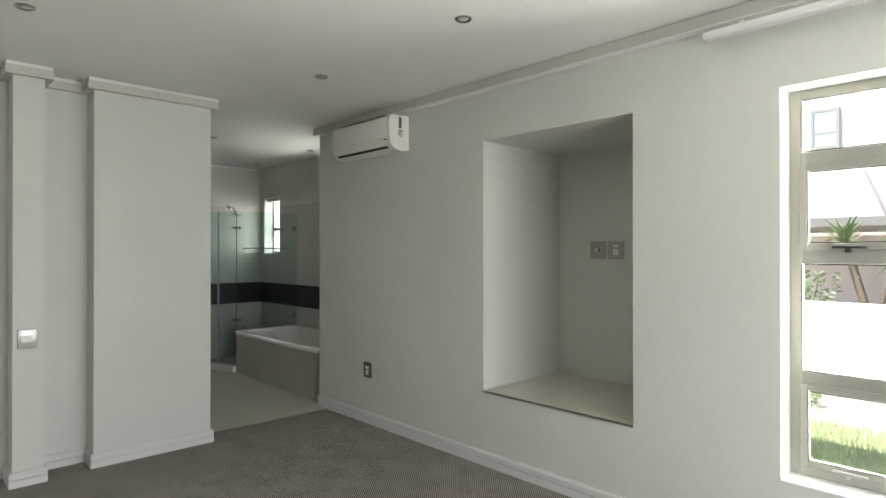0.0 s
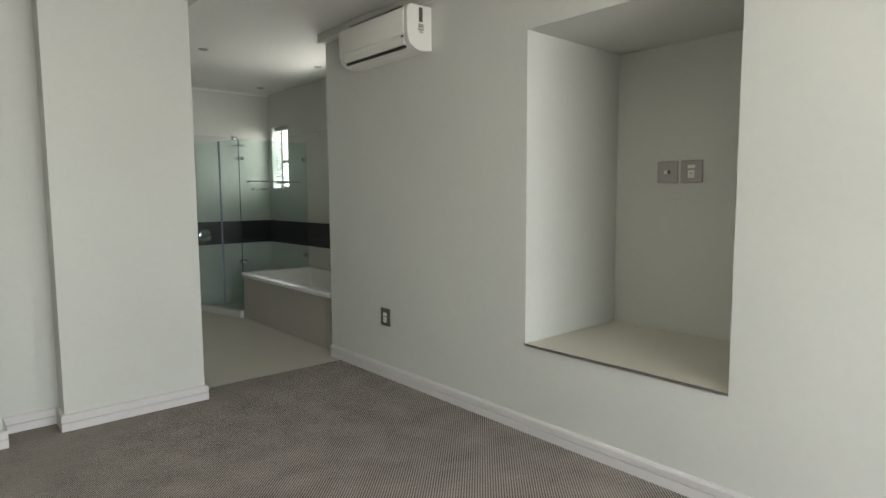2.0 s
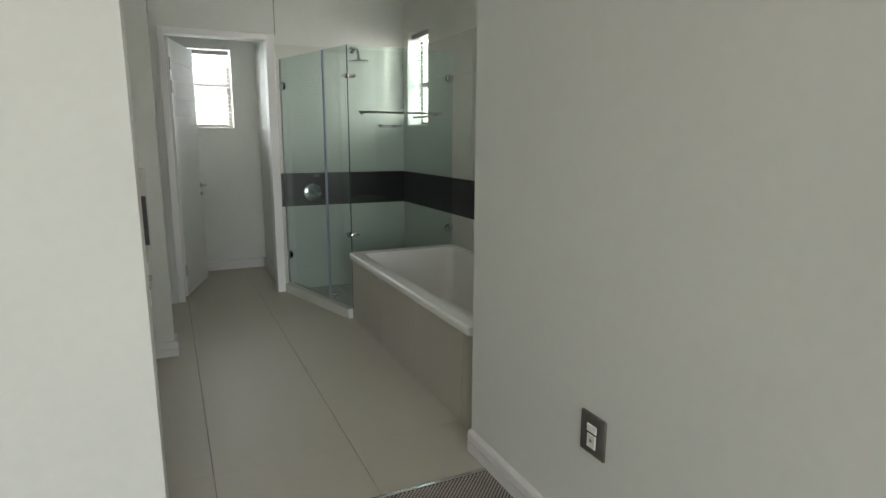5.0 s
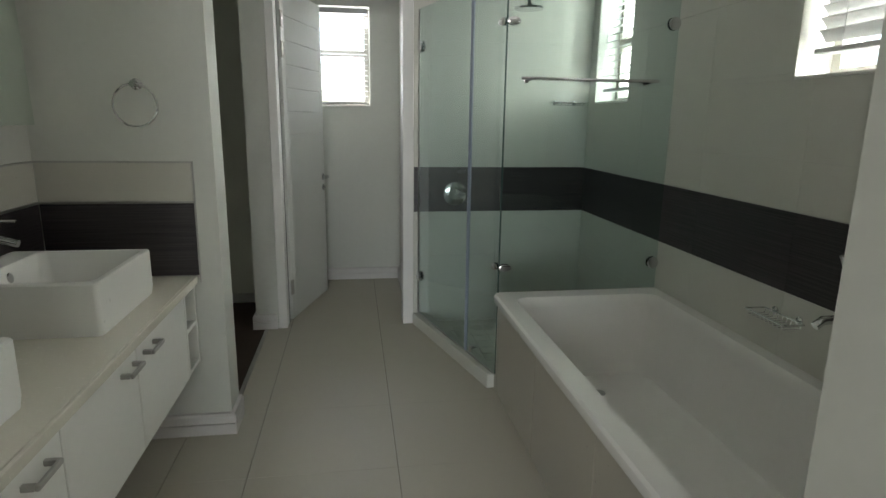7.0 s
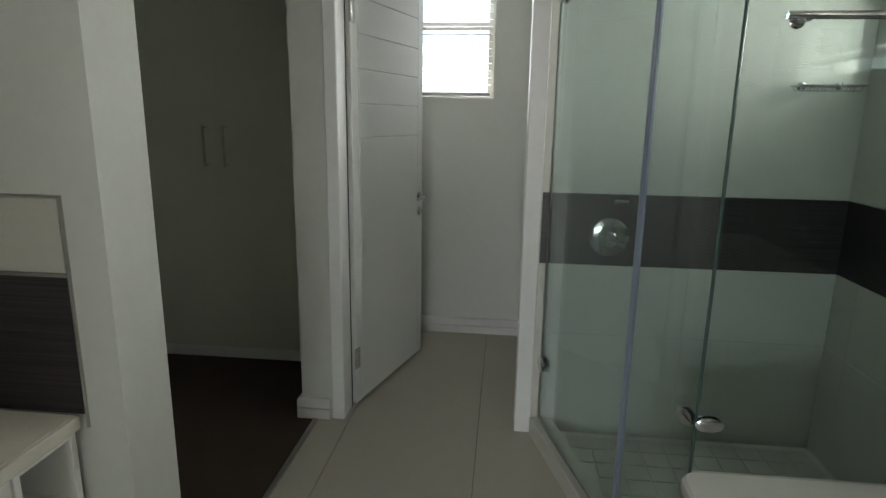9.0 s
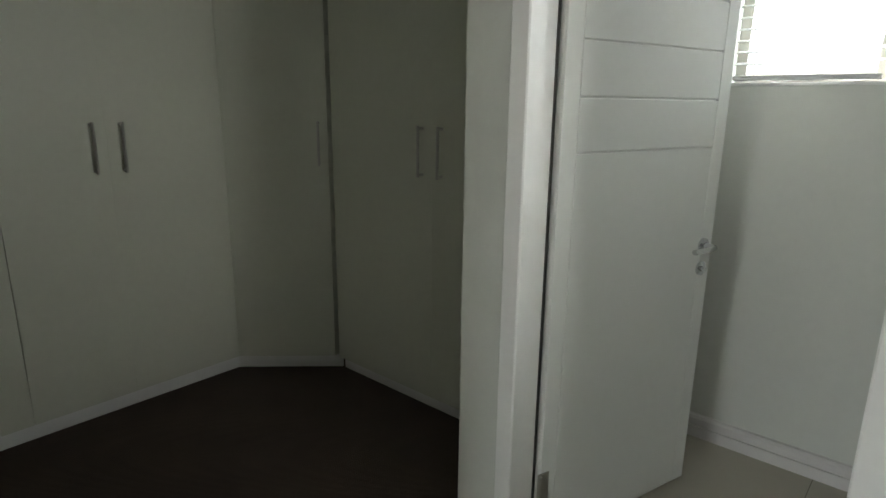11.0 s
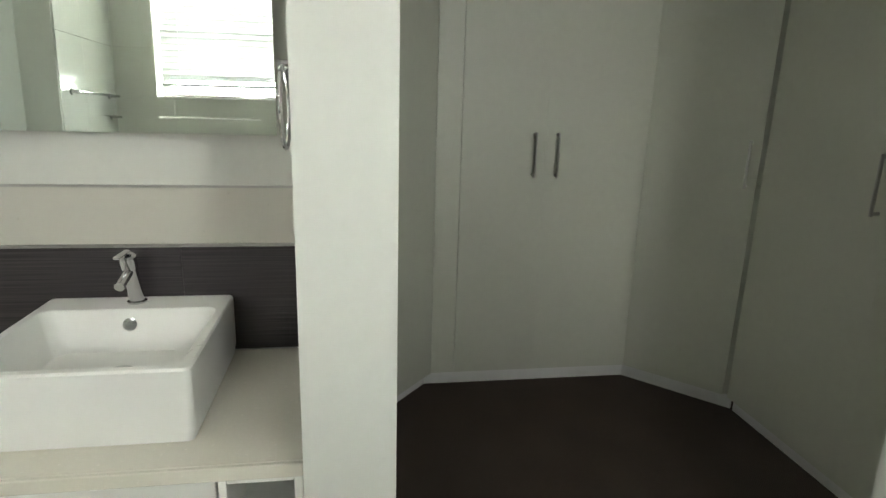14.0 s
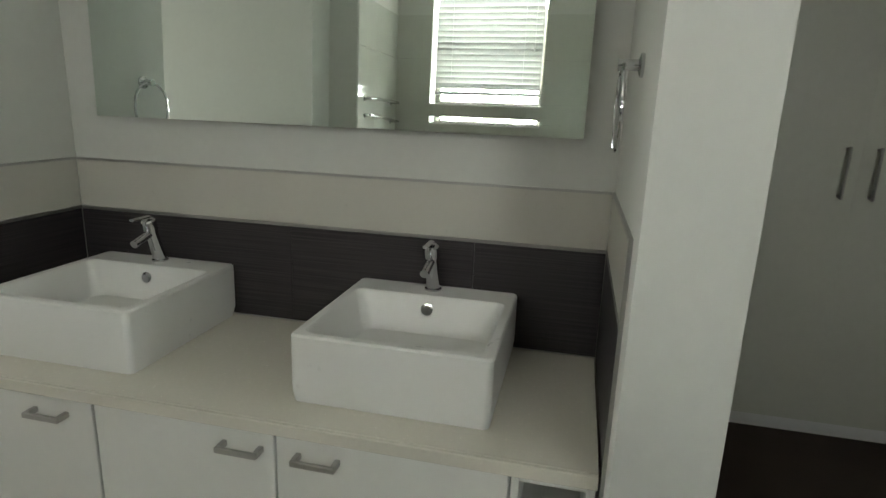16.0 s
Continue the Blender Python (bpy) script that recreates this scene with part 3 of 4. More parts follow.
# ---- curtain rail, air conditioner, sockets, lamps ----
rail = thing("curtain_rail", (2.80, -0.4, 2.60), "white double curtain track with small gliders under the cornice", "curtain rail")
for x in (2.775, 2.815):
    bm = B()
    box(bm, x - 0.012, -1.9, 2.575, x + 0.012, 0.585, 2.60, 0.003)
    box(bm, x - 0.010, -1.9, 2.566, x - 0.006, 0.580, 2.5748)
    box(bm, x + 0.006, -1.9, 2.566, x + 0.010, 0.580, 2.5748)
    part("track", bm, TRIMW, rail)
for y in (0.40, -0.3, -1.2):
    bm = B()
    box(bm, 2.765, y - 0.012, 2.601, XM, y + 0.012, 2.612, 0.002)
    part("bracket", bm, PLAST, rail)
for i in range(26):
    bm = B()
    y = 0.33 if i == 0 else -0.02 - i * 0.022
    tube(bm, [(2.775, y, 2.566), (2.775, y, 2.556), (2.775, y + 0.006, 2.550), (2.775, y, 2.545)], 0.003, 6)
    part("glider", bm, PLAST, rail)

ac = thing("air_conditioner", (2.88, 3.39, 2.30), "white wall-mounted air conditioner under the cornice", "air conditioner")


def side_profile(bm, prof, y0, y1):
    a = [bm.verts.new((x, y0, z)) for x, z in prof]
    b = [bm.verts.new((x, y1, z)) for x, z in prof]
    n = len(prof)
    for i in range(n):
        bm.faces.new((a[i], a[(i + 1) % n], b[(i + 1) % n], b[i]))
    bm.faces.new(a[::-1])
    bm.faces.new(b)
    return bm


AC = [(2.88, 2.330), (2.80, 2.318), (2.745, 2.328), (2.705, 2.355), (2.688, 2.395), (2.682, 2.45), (2.682, 2.555), (2.690, 2.588), (2.715, 2.602), (2.88, 2.606)]
part("housing", side_profile(B(), AC, 3.02, 3.80), PLAST, ac, "white plastic housing", True)
for y0, y1 in ((3.000, 3.0195), (3.8005, 3.820)):
    part("end_cap", side_profile(B(), [(2.88 if x > 2.879 else x - 0.004, z) for x, z in AC], y0, y1), PLAST, ac, "", True)
bm = B()
box(bm, 2.672, 3.035, 2.415, 2.683, 3.785, 2.575, 0.005, 2)
part("front_panel", bm, PLAST, ac, "smooth front panel", True)
bm = B()
box(bm, 2.70, 3.06, 2.336, 2.722, 3.76, 2.352, 0.003)
part("outlet", bm, BLACKP, ac, "dark air outlet")
bm = B()
box(bm, 2.688, 3.05, 2.352, 2.698, 3.77, 2.392, 0.004)
part("flap", bm, PLAST, ac)
bm = B()
box(bm, 2.676, 3.045, 2.398, 2.682, 3.065, 2.408)
part("receiver", bm, BLACKP, ac)
for zc, hh, x0, x1 in ((2.545, 0.045, 2.775, 2.805), (2.475, 0.012, 2.770, 2.812), (2.452, 0.006, 2.765, 2.815), (2.436, 0.004, 2.775, 2.81)):
    bm = B()
    box(bm, x0, 2.9985, zc - hh, x1, 3.0005, zc + hh)
    part("sticker", bm, DPLATE if hh > 0.02 else SILVERP, ac, "small printed sticker")
bm = B()
box(bm, 2.70, 3.10, 2.6045, 2.84, 3.72, 2.612, 0.002)
part("intake_grille", bm, SILVERP, ac)


def plate(name, place, face, w, h, label, kinds, mat=SILVERP, category="wall socket"):
    """A wall plate with its modules. face: the way it looks, x- or y-."""
    t = thing(name, place, label, category)
    x, y, z = place
    parts = []
    bm = B()
    box(bm, -w / 2, -0.010, -h / 2, w / 2, 0, h / 2, 0.006, 2)
    parts.append(part("cover", bm, mat, None, "", True))
    for (u, v, a, b, m) in kinds:
        bm = B()
        box(bm, u - a / 2, -0.014, v - b / 2, u + a / 2, -0.0095, v + b / 2, 0.002)
        parts.append(part("module", bm, m))
    turn = Matrix.Rotation(radians({"y-": 0, "x-": -90, "x+": 90, "y+": 180}[face]), 4, "Z")
    for p in parts:
        p.parent = t
        p.matrix_parent_inverse = t.matrix_basis.inverted()
        p.matrix_basis = Matrix.Translation(place) @ turn
    return t


plate("wall_socket", (XM, 3.555, 0.466), "x-", 0.115, 0.135, "grey metal double socket low on the bedroom wall", [(0, 0.022, 0.045, 0.026, PLAST), (0, -0.020, 0.040, 0.045, PLAST), (0, -0.018, 0.014, 0.014, BLACKP)], DPLATE)
plate("aerial_socket", (3.80, 1.815, 1.520), "x-", 0.135, 0.135, "silver aerial outlet inside the recess", [(-0.01, 0, 0.020, 0.024, PLAST), (0.012, 0, 0.014, 0.018, BLACKP)], category="aerial socket")
plate("wall_socket", (3.80, 1.662, 1.520), "x-", 0.135, 0.135, "silver power socket inside the recess", [(0, 0.030, 0.046, 0.020, PLAST), (0, -0.015, 0.042, 0.048, PLAST), (0, -0.012, 0.012, 0.012, BLACKP)])
plate("light_switch", (0.462, 3.95, 0.945), "y-", 0.105, 0.125, "silver double light switch on the pilaster", [(-0.016, 0.0, 0.028, 0.045, PLAST), (0.016, 0.0, 0.028, 0.045, PLAST)], SATIN, "light switch")
plate("wall_socket", (1.48, YP, 0.895), "y+", 0.12, 0.12, "white socket on the back of the pier", [(0, 0.02, 0.045, 0.02, PLAST), (0, -0.02, 0.05, 0.05, PLAST)], PLAST)

for x, y in ((1.985, 1.49), (1.985, 2.87), (3.46, 5.52), (3.50, 7.02), (2.29, 7.02), (2.29, 5.52), (0.3, 1.49), (0.3, 2.87)):
    dl = thing("downlight", (x, y, H), "small round steel ceiling downlight, switched off", "ceiling downlight", "recessed ceiling lights")
    bm = B()
    lathe(bm, (x, y, H - 0.0005), (0, 0, -1), [(0.046, 0), (0.046, 0.004), (0.038, 0.008), (0.030, 0.003), (0.030, 0.0)], 28)
    part("ring", bm, STEEL, dl, "brushed ring", True)
    bm = B()
    lathe(bm, (x, y, H - 0.001), (0, 0, -1), [(0.028, 0), (0.026, 0.004), (0.012, 0.006)], 20)
    part("bulb", bm, BULB, dl, "", True)

# ---- bath ----
RX0, RX1, RY0, RY1, RZ = 2.925, XR - 0.004, 4.490, 6.425, 0.525


def ring_shape(x0, x1, y0, y1, r, n=6):
    """A rectangle with rounded corners, on plan."""
    out = []
    for cx, cy, a in ((x1 - r, y0 + r, -90), (x1 - r, y1 - r, 0), (x0 + r, y1 - r, 90), (x0 + r, y0 + r, 180)):
        for k in range(n + 1):
            t = radians(a + 90 * k / n)
            out.append((cx + r * math.cos(t), cy + r * math.sin(t)))
    return out


def shell(bm, levels, foot=True):
    rows = [[bm.verts.new((x, y, z)) for x, y in shape] for shape, z in levels]
    n = len(rows[0])
    for a, b in zip(rows, rows[1:]):
        for i in range(n):
            bm.faces.new((a[i], a[(i + 1) % n], b[(i + 1) % n], b[i]))
    if foot:
        bm.faces.new(rows[0][::-1])
    bm.faces.new(rows[-1])
    return bm


bath = thing("bathtub", (3.36, 5.48, 0), "white built-in bathtub with a cream tiled front", "bathtub")
bm = B()
shell(bm, [(ring_shape(RX0 + 0.004, RX1, RY0 + 0.004, RY1, 0.03), RZ - 0.046), (ring_shape(RX0, RX1, RY0, RY1, 0.03), RZ - 0.034), (ring_shape(RX0, RX1, RY0, RY1, 0.03), RZ - 0.010), (ring_shape(RX0 + 0.008, RX1 - 0.002, RY0 + 0.008, RY1 - 0.002, 0.03), RZ),
            (ring_shape(RX0 + 0.082, RX1 - 0.060, RY0 + 0.075, RY1 - 0.095, 0.07), RZ), (ring_shape(RX0 + 0.087, RX1 - 0.065, RY0 + 0.081, RY1 - 0.100, 0.07), RZ - 0.007), (ring_shape(RX0 + 0.095, RX1 - 0.072, RY0 + 0.11, RY1 - 0.112, 0.08), RZ - 0.05),
            (ring_shape(RX0 + 0.122, RX1 - 0.100, RY0 + 0.26, RY1 - 0.15, 0.10), RZ - 0.33), (ring_shape(RX0 + 0.150, RX1 - 0.130, RY0 + 0.32, RY1 - 0.19, 0.10), RZ - 0.385), (ring_shape(RX0 + 0.22, RX1 - 0.20, RY0 + 0.40, RY1 - 0.26, 0.08), RZ - 0.395)], False)
part("basin", bm, ACRYL, bath, "glossy white tub", True)
bm = B()
lathe(bm, (3.36, 6.07, RZ - 0.3945), (0, 0, 1), [(0.030, 0), (0.030, 0.003), (0.02, 0.004)], 20)
part("waste", bm, CHROME, bath, "chrome waste", True)
bm = B()
lathe(bm, (3.034, 5.55, RZ - 0.075), (1, 0, 0.1), [(0.026, 0), (0.026, 0.004), (0.012, 0.006)], 20)
part("overflow", bm, CHROME, bath, "chrome overflow", True)
bm = B()
box(bm, 2.962, RY0 + 0.01, 0, 2.972, RY1 + 0.03, RZ - 0.05)
backing = part("front_backing", bm, LGROUT, bath)
for i, (a, b) in enumerate(((RY0 + 0.006, 4.60), (4.603, 5.197), (5.20, 5.797), (5.80, 6.395), (6.398, 6.452))):
    bm = B()
    box(bm, 2.952, a, 0.001, 2.9615, b, RZ - 0.052, 0.0015)
    part("front_tile", bm, PTILE, bath)

# bath mixer, soap basket
mixer = thing("bath_mixer", (XR - 0.006, 5.20, 0.90), "chrome wall mixer over the bath", "bath tap")
bm = B()
lathe(bm, (XR - 0.0062, 5.20, 0.905), (-1, 0, 0), [(0.052, 0), (0.052, 0.006), (0.034, 0.012), (0.032, 0.055), (0.022, 0.065)], 28)
part("body", bm, CHROME, mixer, "", True)
bm = B()
tube(bm, [(XR - 0.06, 5.20, 0.905), (XR - 0.085, 5.20, 0.93), (XR - 0.11, 5.20, 0.985)], 0.008)
part("lever", bm, CHROME, mixer, "", True)
bm = B()
lathe(bm, (XR - 0.0062, 5.20, 0.785), (-1, 0, 0), [(0.030, 0), (0.030, 0.006), (0.016, 0.010)], 24)
tube(bm, [(XR - 0.012, 5.20, 0.785), (XR - 0.14, 5.20, 0.783), (XR - 0.165, 5.20, 0.765)], 0.014, 12)
part("spout", bm, CHROME, mixer, "", True)


def soap_basket(place, size, label):
    """A wire soap basket on a wall that looks along -x."""
    x, y, z = place
    t = thing("soap_basket", place, label, "soap dish")
    bm = B()
    w = size / 2
    for dx in (-0.015, -0.095):
        tube(bm, [(x + dx, y - w, z), (x + dx, y + w, z)], 0.0035, 8)
    for yy in (-w, w):
        tube(bm, [(x - 0.015, y + yy, z), (x - 0.095, y + yy, z)], 0.0035, 8)
    part("rim", bm, CHROME, t, "", True)
    for k in range(9):
        bm = B()
        yy = y - w + size * (k + 0.5) / 9
        tube(bm, [(x - 0.015, yy, z), (x - 0.022, yy, z - 0.018), (x - 0.088, yy, z - 0.018), (x - 0.095, yy, z)], 0.0018, 6)
        part("wire", bm, CHROME, t, "", True)
    for yy in (-w * 0.6, w * 0.6):
        bm = B()
        lathe(bm, (x, y + yy, z), (-1, 0, 0), [(0.016, 0), (0.016, 0.005), (0.006, 0.008), (0.005, 0.018)], 16)
        part("mount", bm, CHROME, t, "", True)
    return t


soap_basket((XR - 0.006, 5.50, 0.690), 0.20, "chrome wire soap basket on the wall above the bath")
sb = soap_basket((3.62, YB - 0.006, 1.480), 0.22, "chrome wire soap basket on the shower's back wall")
for o in sb.children:
    o.matrix_basis = Matrix.Translation((3.62, YB - 0.006, 0)) @ Matrix.Rotation(radians(90), 4, "Z") @ Matrix.Translation((-3.62, -(YB - 0.006), 0))

# ---- shower ----
P0, P1 = Vector((2.665, 7.455)), Vector((2.952, 6.43))     # foot of the slanting glass
SD = (P1 - P0).normalized()
SN = Vector((SD.y, -SD.x))                                  # out of the shower
if SN.x > 0:
    SN = -SN
tray = thing("shower_tray", (3.3, 7.0, 0), "low tiled shower kerb and mosaic floor behind glass", "shower tray")
bm = B()
o = SN * 0.040
i2 = -SN * 0.050
prism(bm, [(P0.x + o.x, YB - 0.014), (P1.x + o.x - 0.0, P1.y + 0.025 + o.y), (P1.x + i2.x, P1.y + 0.025), (P0.x + i2.x + 0.01, YB - 0.014)], 0.0, 0.078)
bmesh.ops.bevel(bm, geom=list(bm.edges), offset=0.003, segments=1, affect="EDGES")
part("kerb", bm, WTILE, tray, "cream tiled kerb")
bm = B()
prism(bm, [(P0.x + 0.06, YB - 0.014), (P1.x + 0.06, P1.y + 0.03), (XR - 0.012, P1.y + 0.03), (XR - 0.012, YB - 0.014)], 0.0, 0.018)
part("floor_bed", bm, LGROUT, tray)
sample = None
for ix in range(12):
    for iy in range(11):
        x, y = 2.73 + ix * 0.098, 6.50 + iy * 0.098
        edge = P0.x + (P0.y - y) * (P1.x - P0.x) / (P0.y - P1.y) + 0.115
        if x < edge or x > XR - 0.06 or y > YB - 0.06:
            continue
        if sample is None:
            bm = B()
            box(bm, -0.046, -0.046, 0.0182, 0.046, 0.046, 0.024, 0.0015)
            sample = part("mosaic_tile", bm, WTILE)
            ob, me2 = sample, sample.data
        else:
            ob = new("mosaic_tile", me2)
        ob.parent = tray
        ob.matrix_parent_inverse = tray.matrix_basis.inverted()
        ob.matrix_basis = Matrix.Translation((x, y, 0))
bm = B()
lathe(bm, (3.30, 6.98, 0.0242), (0, 0, 1), [(0.05, 0), (0.05, 0.002), (0.04, 0.003)], 24)
part("drain", bm, STEEL, tray, "round steel drain")
bm = B()
box(bm, 2.962, 6.428, 0, XR - 0.01, 6.455, RZ - 0.012, 0.002)
part("bath_upstand", bm, WTILE, tray, "tiled upstand behind the bath")

screen = thing("shower_screen", (2.9, 6.9, 0), "frameless clear glass shower screen with chrome clamps", "shower screen")


def pane_between(name, a, b, z0, z1, t=0.008):
    d = (b - a).normalized()
    n = Vector((-d.y, d.x)) * t / 2
    bm = B()
    prism(bm, [(a.x - n.x, a.y - n.y), (b.x - n.x, b.y - n.y), (b.x + n.x, b.y + n.y), (a.x + n.x, a.y + n.y)], z0, z1)
    ob = part(name, bm, SHOWERG, screen, "clear greenish glass panel")
    ob.visible_shadow = False
    return ob


fold = P0 + (P1 - P0) * 0.677
pane_between("glass_door", P0 + SD * 0.012, fold - SD * 0.003, 0.088, 2.015)
pane_between("glass_panel", fold + SD * 0.003, P1 - SD * 0.004, 0.084, 2.015)
pane_between("glass_panel", Vector((P1.x + 0.006, P1.y)), Vector((XR - 0.010, P1.y)), RZ + 0.003, 2.015)
bm = B()
for s in (-1, 1):
    c = fold + SD * 0.006 * s
    tube(bm, [(c.x, c.y, 0.09), (c.x, c.y, 2.013)], 0.007, 8)
part("door_seal", bm, SEAL, screen, "grey edge seal")
bm = B()
tube(bm, [(P1.x, P1.y, 0.085), (P1.x, P1.y, 2.013)], 0.004, 8)
part("corner_seal", bm, GEDGE, screen)
bm = B()
tube(bm, [(P0.x, P0.y, 0.085), (P0.x, P0.y, 2.013)], 0.006, 8)
part("wall_channel", bm, STEEL, screen)
bm = B()
tube(bm, [(P0.x + SN.x * 0.0, P0.y - 0.01, 0.083), (P1.x, P1.y, 0.083)], 0.006, 8)
part("sill_channel", bm, STEEL, screen)
for (c, zz, kind) in ((P0 + SD * 0.03, 1.795, 0), (P0 + SD * 0.03, 0.345, 0), (P1, 1.805, 1), (P1, 0.650, 1), (Vector((XR - 0.035, P1.y)), 1.82, 2), (Vector((XR - 0.035, P1.y)), 0.66, 2)):
    bm = B()
    if kind == 0:
        for s in (-1, 1):
            q = c + SN * 0.009 * s
            lathe(bm, (q.x, q.y, zz), (SN.x * s, SN.y * s, 0), [(0.034, 0), (0.034, 0.006), (0.026, 0.010)], 18)
        tube(bm, [(c.x - SD.x * 0.03, c.y - SD.y * 0.03, zz), (c.x, c.y, zz)], 0.012)
    elif kind == 1:
        for dv in (-SD, Vector((0.8, 0))):
            nv = Vector((-dv.y, dv.x))
            for s in (-1, 1):
                q = c + dv * 0.036 + nv * 0.006 * s
                lathe(bm, (q.x, q.y, zz), (nv.x * s, nv.y * s, 0), [(0.033, 0), (0.033, 0.004), (0.028, 0.006)], 18)
        for v in bm.verts:
            v.co.z = zz + (v.co.z - zz) * 0.55
    else:
        for s in (-1, 1):
            lathe(bm, (c.x, c.y + 0.006 * s, zz), (0, s, 0), [(0.030, 0), (0.030, 0.006), (0.022, 0.009)], 18)
    part("clamp", bm, CHROME, screen, "chrome glass clamp", True)
bm = B()
q = fold + SD * 0.10 + SN * 0.02
lathe(bm, (q.x, q.y, 0.155), (0, 0, -1), [(0.009, 0), (0.011, 0.008), (0.008, 0.036)], 14)
tube(bm, [(q.x, q.y, 0.14), (q.x - SN.x * 0.03, q.y - SN.y * 0.03, 0.14)], 0.008)
part("knob", bm, CHROME, screen, "small chrome knob", True)

trail = thing("towel_rail", (3.34, P1.y - 0.03, 1.55), "chrome towel rail fixed to the shower glass over the bath", "towel rail")
bm = B()
tube(bm, [(3.01, P1.y - 0.055, 1.552), (3.68, P1.y - 0.055, 1.552)], 0.008, 12)
part("bar", bm, CHROME, trail, "", True)
for x in (3.05, 3.64):
    bm = B()
    tube(bm, [(x, P1.y - 0.006, 1.548), (x, P1.y - 0.055, 1.548)], 0.008, 10)
    lathe(bm, (x, P1.y - 0.0045, 1.548), (0, -1, 0), [(0.015, 0), (0.015, 0.004), (0.008, 0.006)], 16)
    part("post", bm, CHROME, trail, "", True)

head = thing("overhead_shower", (3.27, YB - 0.006, 2.13), "chrome shower arm with a round rose", "shower head")
bm = B()
lathe(bm, (3.30, YB - 0.0065, 2.13), (0, -1, 0), [(0.030, 0), (0.030, 0.005), (0.014, 0.010)], 22)
tube(bm, [(3.30, YB - 0.01, 2.13), (3.30, YB - 0.10, 2.135), (3.30, YB - 0.16, 2.12), (3.30, YB - 0.19, 2.08), (3.30, YB - 0.20, 2.045)], 0.011, 12)
part("arm", bm, CHROME, head, "", True)
bm = B()
lathe(bm, (3.30, YB - 0.20, 2.050), (0, 0, -1), [(0.012, 0), (0.020, 0.012), (0.030, 0.022), (0.085, 0.030), (0.088, 0.036), (0.084, 0.042)], 30)
part("rose", bm, CHROME, head, "", True)
valve = thing("shower_mixer", (2.905, YB - 0.006, 0.888), "round chrome shower mixer on the dark tiles", "shower tap")
bm = B()
lathe(bm, (2.905, YB - 0.0065, 0.888), (0, -1, 0), [(0.078, 0), (0.078, 0.005), (0.070, 0.009), (0.034, 0.011), (0.030, 0.045), (0.022, 0.052)], 32)
part("cover", bm, CHROME, valve, "", True)
bm = B()
tube(bm, [(2.905, YB - 0.05, 0.888), (2.93, YB - 0.065, 0.876), (2.965, YB - 0.075, 0.862)], 0.007)
part("lever", bm, CHROME, valve, "", True)
hook = thing("wall_hook", (2.945, YB - 0.006, 1.030), "small chrome hook above the shower mixer", "hook")
bm = B()
box(bm, 2.915, YB - 0.022, 1.022, 2.975, YB - 0.0065, 1.040, 0.004)
part("bar", bm, CHROME, hook, "", True)

# ---- washstand ----
CF, CTOP, CBOT = 1.605, 0.722, 0.350
ctr = thing("worktop", (1.3, 5.35, 0.692), "cream stone worktop of the washstand", "worktop")
bm = B()
box(bm, XV + 0.010, YV0 + 0.010, CTOP - 0.030, CF - 0.0125, YV1 - 0.010, CTOP, 0.0004)
part("slab", bm, COUNTER, ctr)
bm = B()
box(bm, CF - 0.0122, YV0 + 0.010, CTOP - 0.0302, CF, YV1 - 0.010, CTOP - 0.0002, 0.002)
part("front_edge", bm, COUNTER, ctr, "rounded stone front edge")


def cabinet(y0, y1, handle_at, label):
    t = thing("vanity_cabinet", (1.3, (y0 + y1) / 2, CBOT), label, "bathroom cabinet", "cabinets under the worktop")
    bm = B()
    box(bm, XV + 0.004, y0 + 0.001, CBOT, CF - 0.035, y1 - 0.001, CTOP - 0.031)
    part("body", bm, CABINET, t)
    bm = B()
    box(bm, CF - 0.034, y0 + 0.003, CBOT - 0.004, CF - 0.014, y1 - 0.003, CTOP - 0.034, 0.002)
    d = part("door", bm, CABINET, t)
    bm = B()
    x = CF - 0.014
    a, b, z = handle_at - 0.045, handle_at + 0.045, CTOP - 0.076
    for yy in (a, b):
        box(bm, x, yy - 0.006, z - 0.007, x + 0.026, yy + 0.006, z + 0.007, 0.001)
    box(bm, x + 0.0262, a - 0.006, z - 0.007, x + 0.036, b + 0.006, z + 0.007, 0.002)
    part("handle", bm, STEEL, d, "brushed steel handle")


cabinet(YV0 + 0.02, 5.000, 4.880, "white wall-hung cabinet with one steel handle under the far basin")
cabinet(5.000, 5.470, 5.392, "white wall-hung cabinet between the two basins")
cabinet(5.470, 5.985, 5.572, "white wall-hung cabinet under the basin beside the pier")
shelf = thing("open_shelf", (1.3, 6.07, CBOT), "narrow open white shelf unit at the end of the washstand", "shelf unit")
for nm, c in (("side", (XV + 0.02, 5.987, CBOT, CF - 0.014, 6.003, CTOP - 0.031)), ("side", (XV + 0.02, 6.134, CBOT, CF - 0.014, 6.150, CTOP - 0.031)), ("shelf_board", (XV + 0.04, 6.0035, CBOT, CF - 0.016, 6.1335, CBOT + 0.016)),
              ("shelf_board", (XV + 0.04, 6.0035, 0.520, CF - 0.016, 6.1335, 0.536)), ("shelf_board", (XV + 0.04, 6.0035, CTOP - 0.048, CF - 0.016, 6.1335, CTOP - 0.032)), ("back", (XV + 0.02, 6.0035, CBOT + 0.017, XV + 0.038, 6.1335, CTOP - 0.049))):
    bm = B()
    box(bm, *c, 0.0012)
    part(nm, bm, CABINET, shelf)


